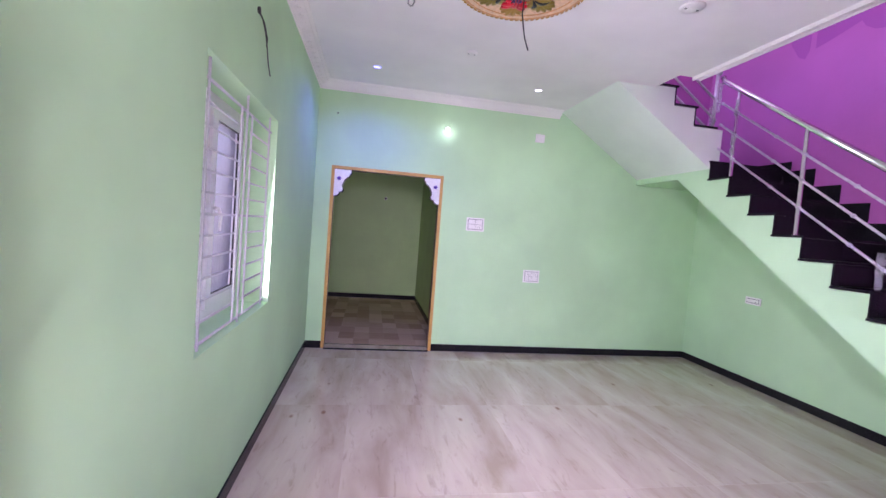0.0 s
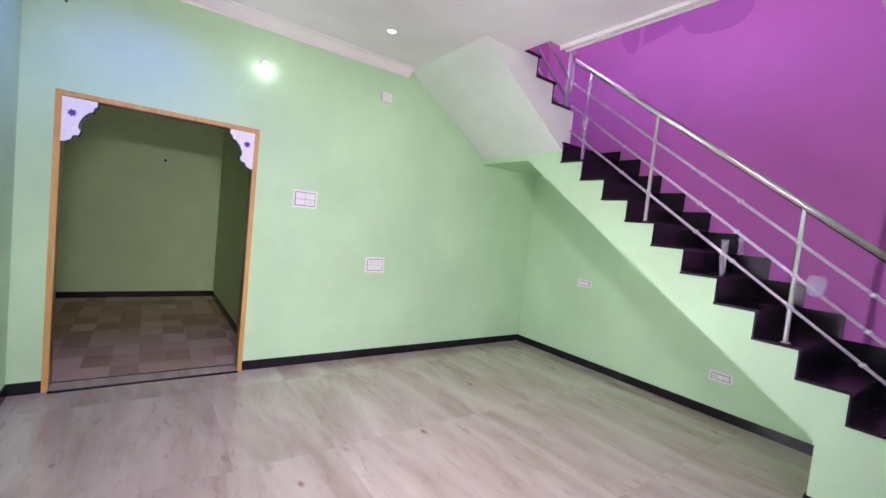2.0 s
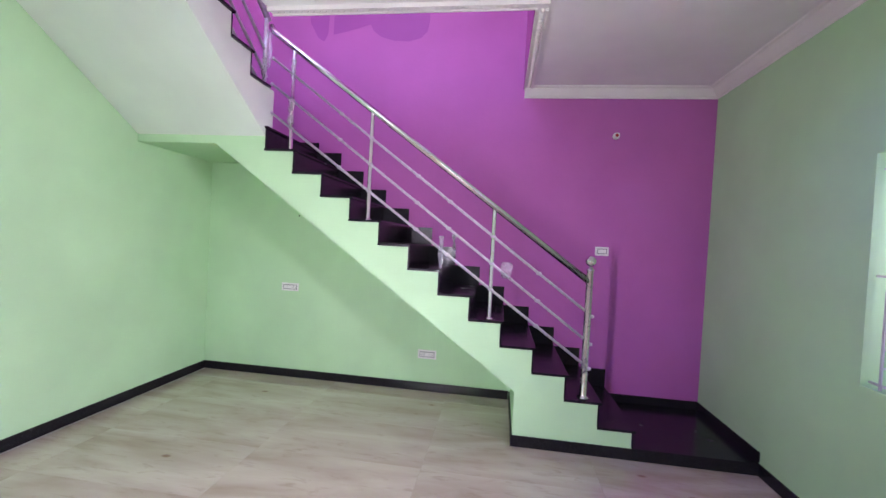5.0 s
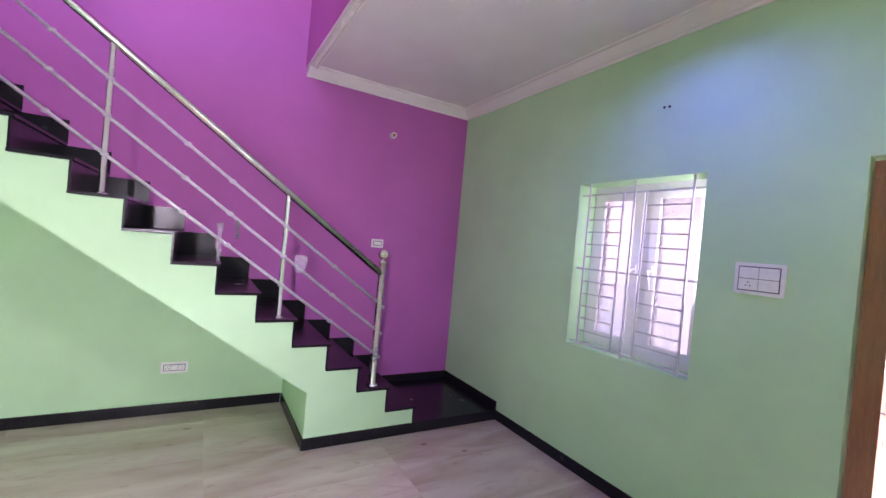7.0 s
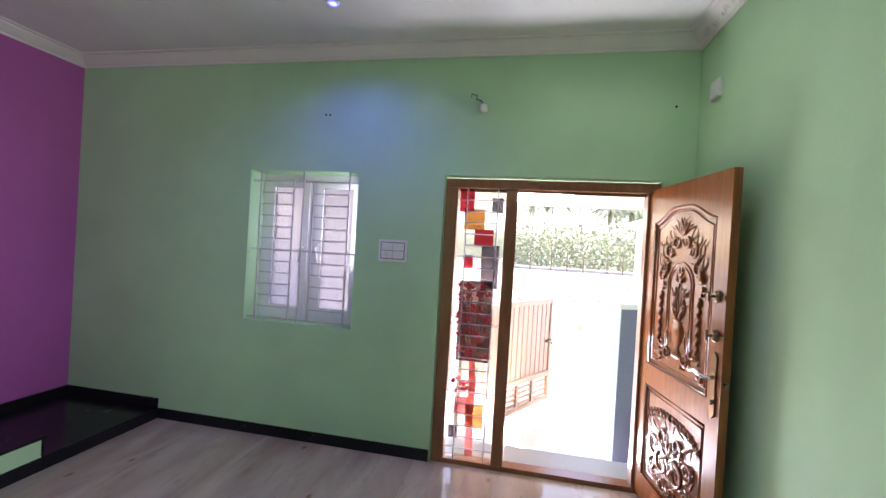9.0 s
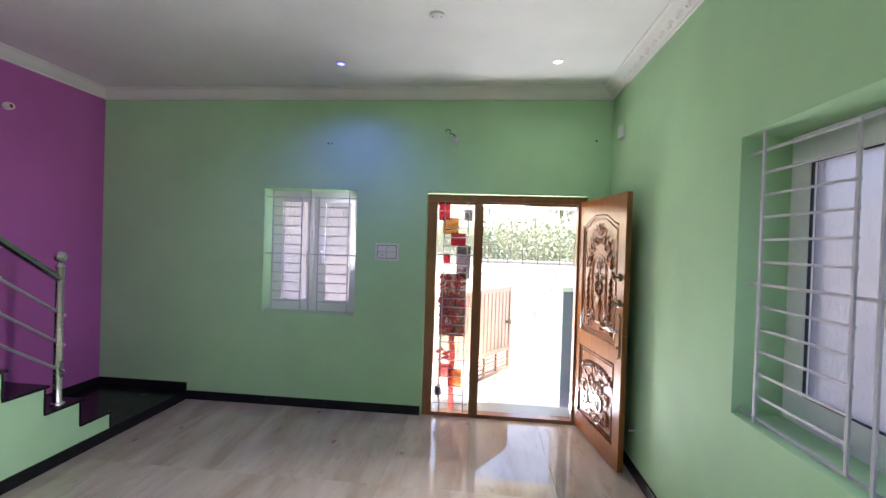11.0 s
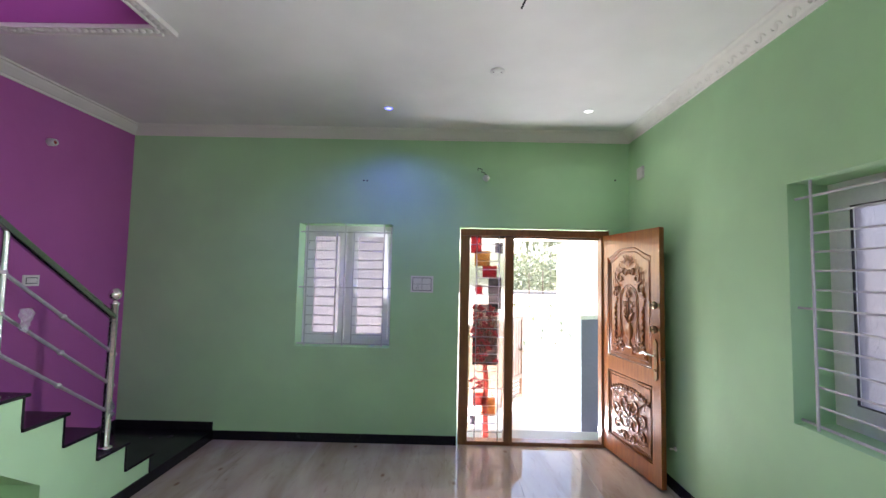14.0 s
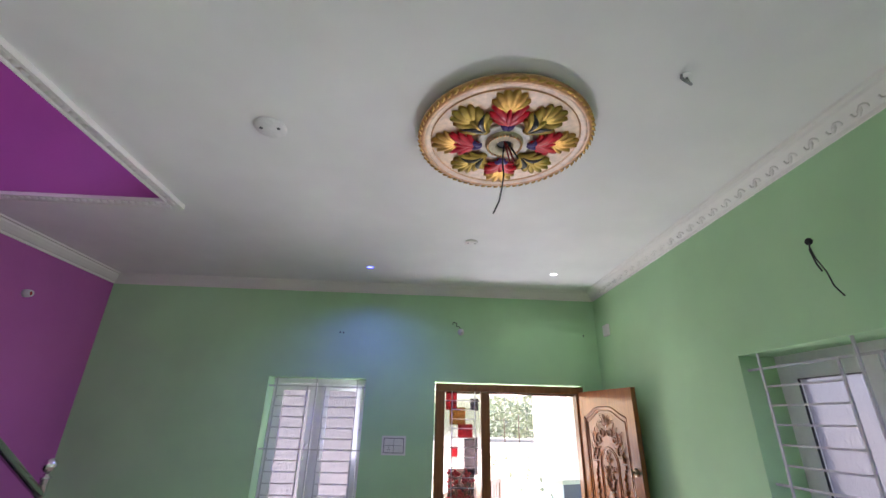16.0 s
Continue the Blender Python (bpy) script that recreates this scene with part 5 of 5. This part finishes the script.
rnd = random.Random(11)
for i in range(16):
    palm(-40 + i * 3.6 + rnd.uniform(-1.2, 1.2), -61 - rnd.uniform(0, 12), rnd.uniform(9.2, 12.2), 40 + i)

# hedge and field growth, beyond counting
def clumps(name, label, x0, x1, y0, y1, zmax, n, size, seed):
    rnd = random.Random(seed)
    bm = nb()
    for i in range(n):
        c = Vector((rnd.uniform(x0, x1), rnd.uniform(y0, y1), -0.3 + zmax * rnd.random() ** 1.6))
        for j in range(3):
            a, b_ = rnd.uniform(0, 6.28), rnd.uniform(-0.6, 1.3)
            d = Vector((math.cos(a) * math.cos(b_), math.sin(a) * math.cos(b_), math.sin(b_))) * size * rnd.uniform(0.6, 1.4)
            s = d.cross(Vector((rnd.random() - 0.5, rnd.random() - 0.5, 1))).normalized() * size * 0.3
            v = [bm.verts.new(q) for q in (c, c + d * 0.5 + s, c + d, c + d * 0.5 - s)]
            bm.faces.new(v)
    ob = part(name, bm, M_grass)
    tagged(ob, label, "shrubs", "", "stuff")


clumps("shrubs", "wild green shrubs at the edge of the field", -60, 40, -78, -50, 4.6, 20000, 0.42, 3)
clumps("far_woods", "dense green trees behind the palms", -90, 70, -112, -84, 8.0, 12000, 0.8, 4)
clumps("weeds", "scattered low weeds on the sandy ground", -14, 3, -24, -7, 0.25, 260, 0.22, 6)

rnd = random.Random(21)
for i in range(26):
    f = thing("fence_post", "tall slim weathered fence post along the field", "post", pose(-30 + i * 1.9 + rnd.uniform(-0.3, 0.3), -42.5, -0.3, rnd.uniform(-2, 2), rnd.uniform(-2, 2)), "fence posts")
    h_ = rnd.uniform(2.2, 2.9)
    part("shaft", tube(nb(), [(0, 0, 0), (0.02, 0, h_ * 0.5), (0, 0, h_)], [0.06, 0.055, 0.05], 6), M_trunk, f)
for z in (0.9, 1.5, 2.1):
    o = thing("fence_wire", "sagging dark wire strung along the fence posts", "wire", None, "fence wires")
    part("strand", tube(nb(), [(-30 + k * 3.96, -42.45, -0.3 + z + 0.06 * math.sin(k * 2.1)) for k in range(13)], 0.012, 5), M_wire, o)
structure("field_bank", box(nb(), -70, 60, -44.5, -43, -0.3, 0.02), M_concrete, "grey earth bank along the field", "bank", 0.05)
for i, (px_, py_) in enumerate(((6.0, -19.0), (-9.0, -21.0))):
    u = thing("utility_pole", "slim pale concrete utility pole", "utility pole", pose(px_, py_, -0.3), "utility poles")
    part("shaft", tube(nb(), [(0, 0, 0), (0, 0, 6.4)], [0.11, 0.075], 10), M_concrete, u)
    part("cross_arm", box(nb(), -0.05, 0.05, -0.6, 0.6, 5.7, 5.8), M_concrete, u)
for dy, dz in ((-0.55, 0), (0.0, 0.05), (0.55, 0), (0.3, -0.7)):
    c = thing("overhead_cable", "thin overhead cable sagging between poles", "cable", None, "overhead cables")
    part("cable", tube(nb(), [(6 - 15 * f, -19 - 2 * f + dy, 5.52 + dz - 0.5 * math.sin(math.pi * f)) for f in [k / 8 for k in range(9)]], 0.02, 5), M_wire, c)


def neighbour():
    h = thing("house", "flat-roofed neighbouring house in pale blue and pinkish grey", "house", pose(-4.9, -15.0, -0.3))
    part("wall", box(nb(), -6, 0, -5, 0, 0, 3.3), M_bluewhite, h)
    part("wall", box(nb(), 0.002, 0.6, -4, 0.5, 0, 3.5), M_pinkish, h, "pinkish grey front bay")
    part("roof", box(nb(), -6.3, 0.9, -5.3, 0.9, 3.5, 3.65), M_render, h, "", 0.01)
    for x in (-1.6, -4.0):
        wdw = part("window", box(nb(), x - 0.5, x + 0.5, 0.002, 0.05, 1.2, 2.4), M_greyviolet, h, "dark window")
        part("frame", box(nb(), x - 0.55, x + 0.55, 0.0, 0.07, 1.12, 1.2), M_upvc, wdw)
    part("sunshade", box(nb(), -5.0, -0.8, 0.0, 0.6, 2.55, 2.63), M_render, h)


neighbour()

# ---- floor pieces ----
def tile_field(parent, material, x0, x1, y0, y1, w, d, z, name="tile", gap=0.0006):
    cache = {}
    ny = math.ceil((y1 - y0) / d)
    nx = math.ceil((x1 - x0) / w)
    for i in range(nx):
        for j in range(ny):
            a, b = x0 + i * w, min(x1, x0 + (i + 1) * w)
            c, e = y0 + j * d, min(y1, y0 + (j + 1) * d)
            key = (round(b - a, 3), round(e - c, 3))
            if key not in cache:
                hx, hy = (b - a) / 2 - gap, (e - c) / 2 - gap
                bm = nb()
                prism(bm, [(-hx, -hy), (hx, -hy), (hx, hy), (-hx, hy)], "z", -0.0065, 0.0)
                cache[key] = mesh_of(name, bm, material)
            ob = new(name, cache[key])
            ob.parent = parent
            ob.location = ((a + b) / 2, (c + e) / 2, z)


tile_field(floor, M_tile, 0.0, RX, -0.018, RY - 0.03, 0.60, 1.20, 0.0)


def brown_tile():
    m, n, l, b = shader("patterned_brown_tile", 0.55, 0, (0.3, 0.2, 0.15), 0.25)
    info = n.new("ShaderNodeObjectInfo")
    base = ramp(n, l, info.outputs["Random"], [(0.0, (0.36, 0.22, 0.125)), (0.5, (0.54, 0.37, 0.24)), (1.0, (0.74, 0.56, 0.40))])
    v = coords(n, l, (3, 30, 1), shuffle=11)
    l.new(mix(n, l, 0.35, base, ramp(n, l, noise_tex(n, l, v, 2, 4), [(0.3, (0.16, 0.10, 0.07)), (0.7, (0.45, 0.34, 0.27))])), b.inputs["Base Color"])
    return m


tile_field(floor_inner, brown_tile(), BX0, BX1 - 0.01, RY + 0.15, BY1 - 0.012, 0.20, 0.30, 0.0)
tile_field(porch, M_porch, -1.4, 5.4, -5.4, -0.46, 0.6, 0.6, -0.15, "porch_tile", 0.002)
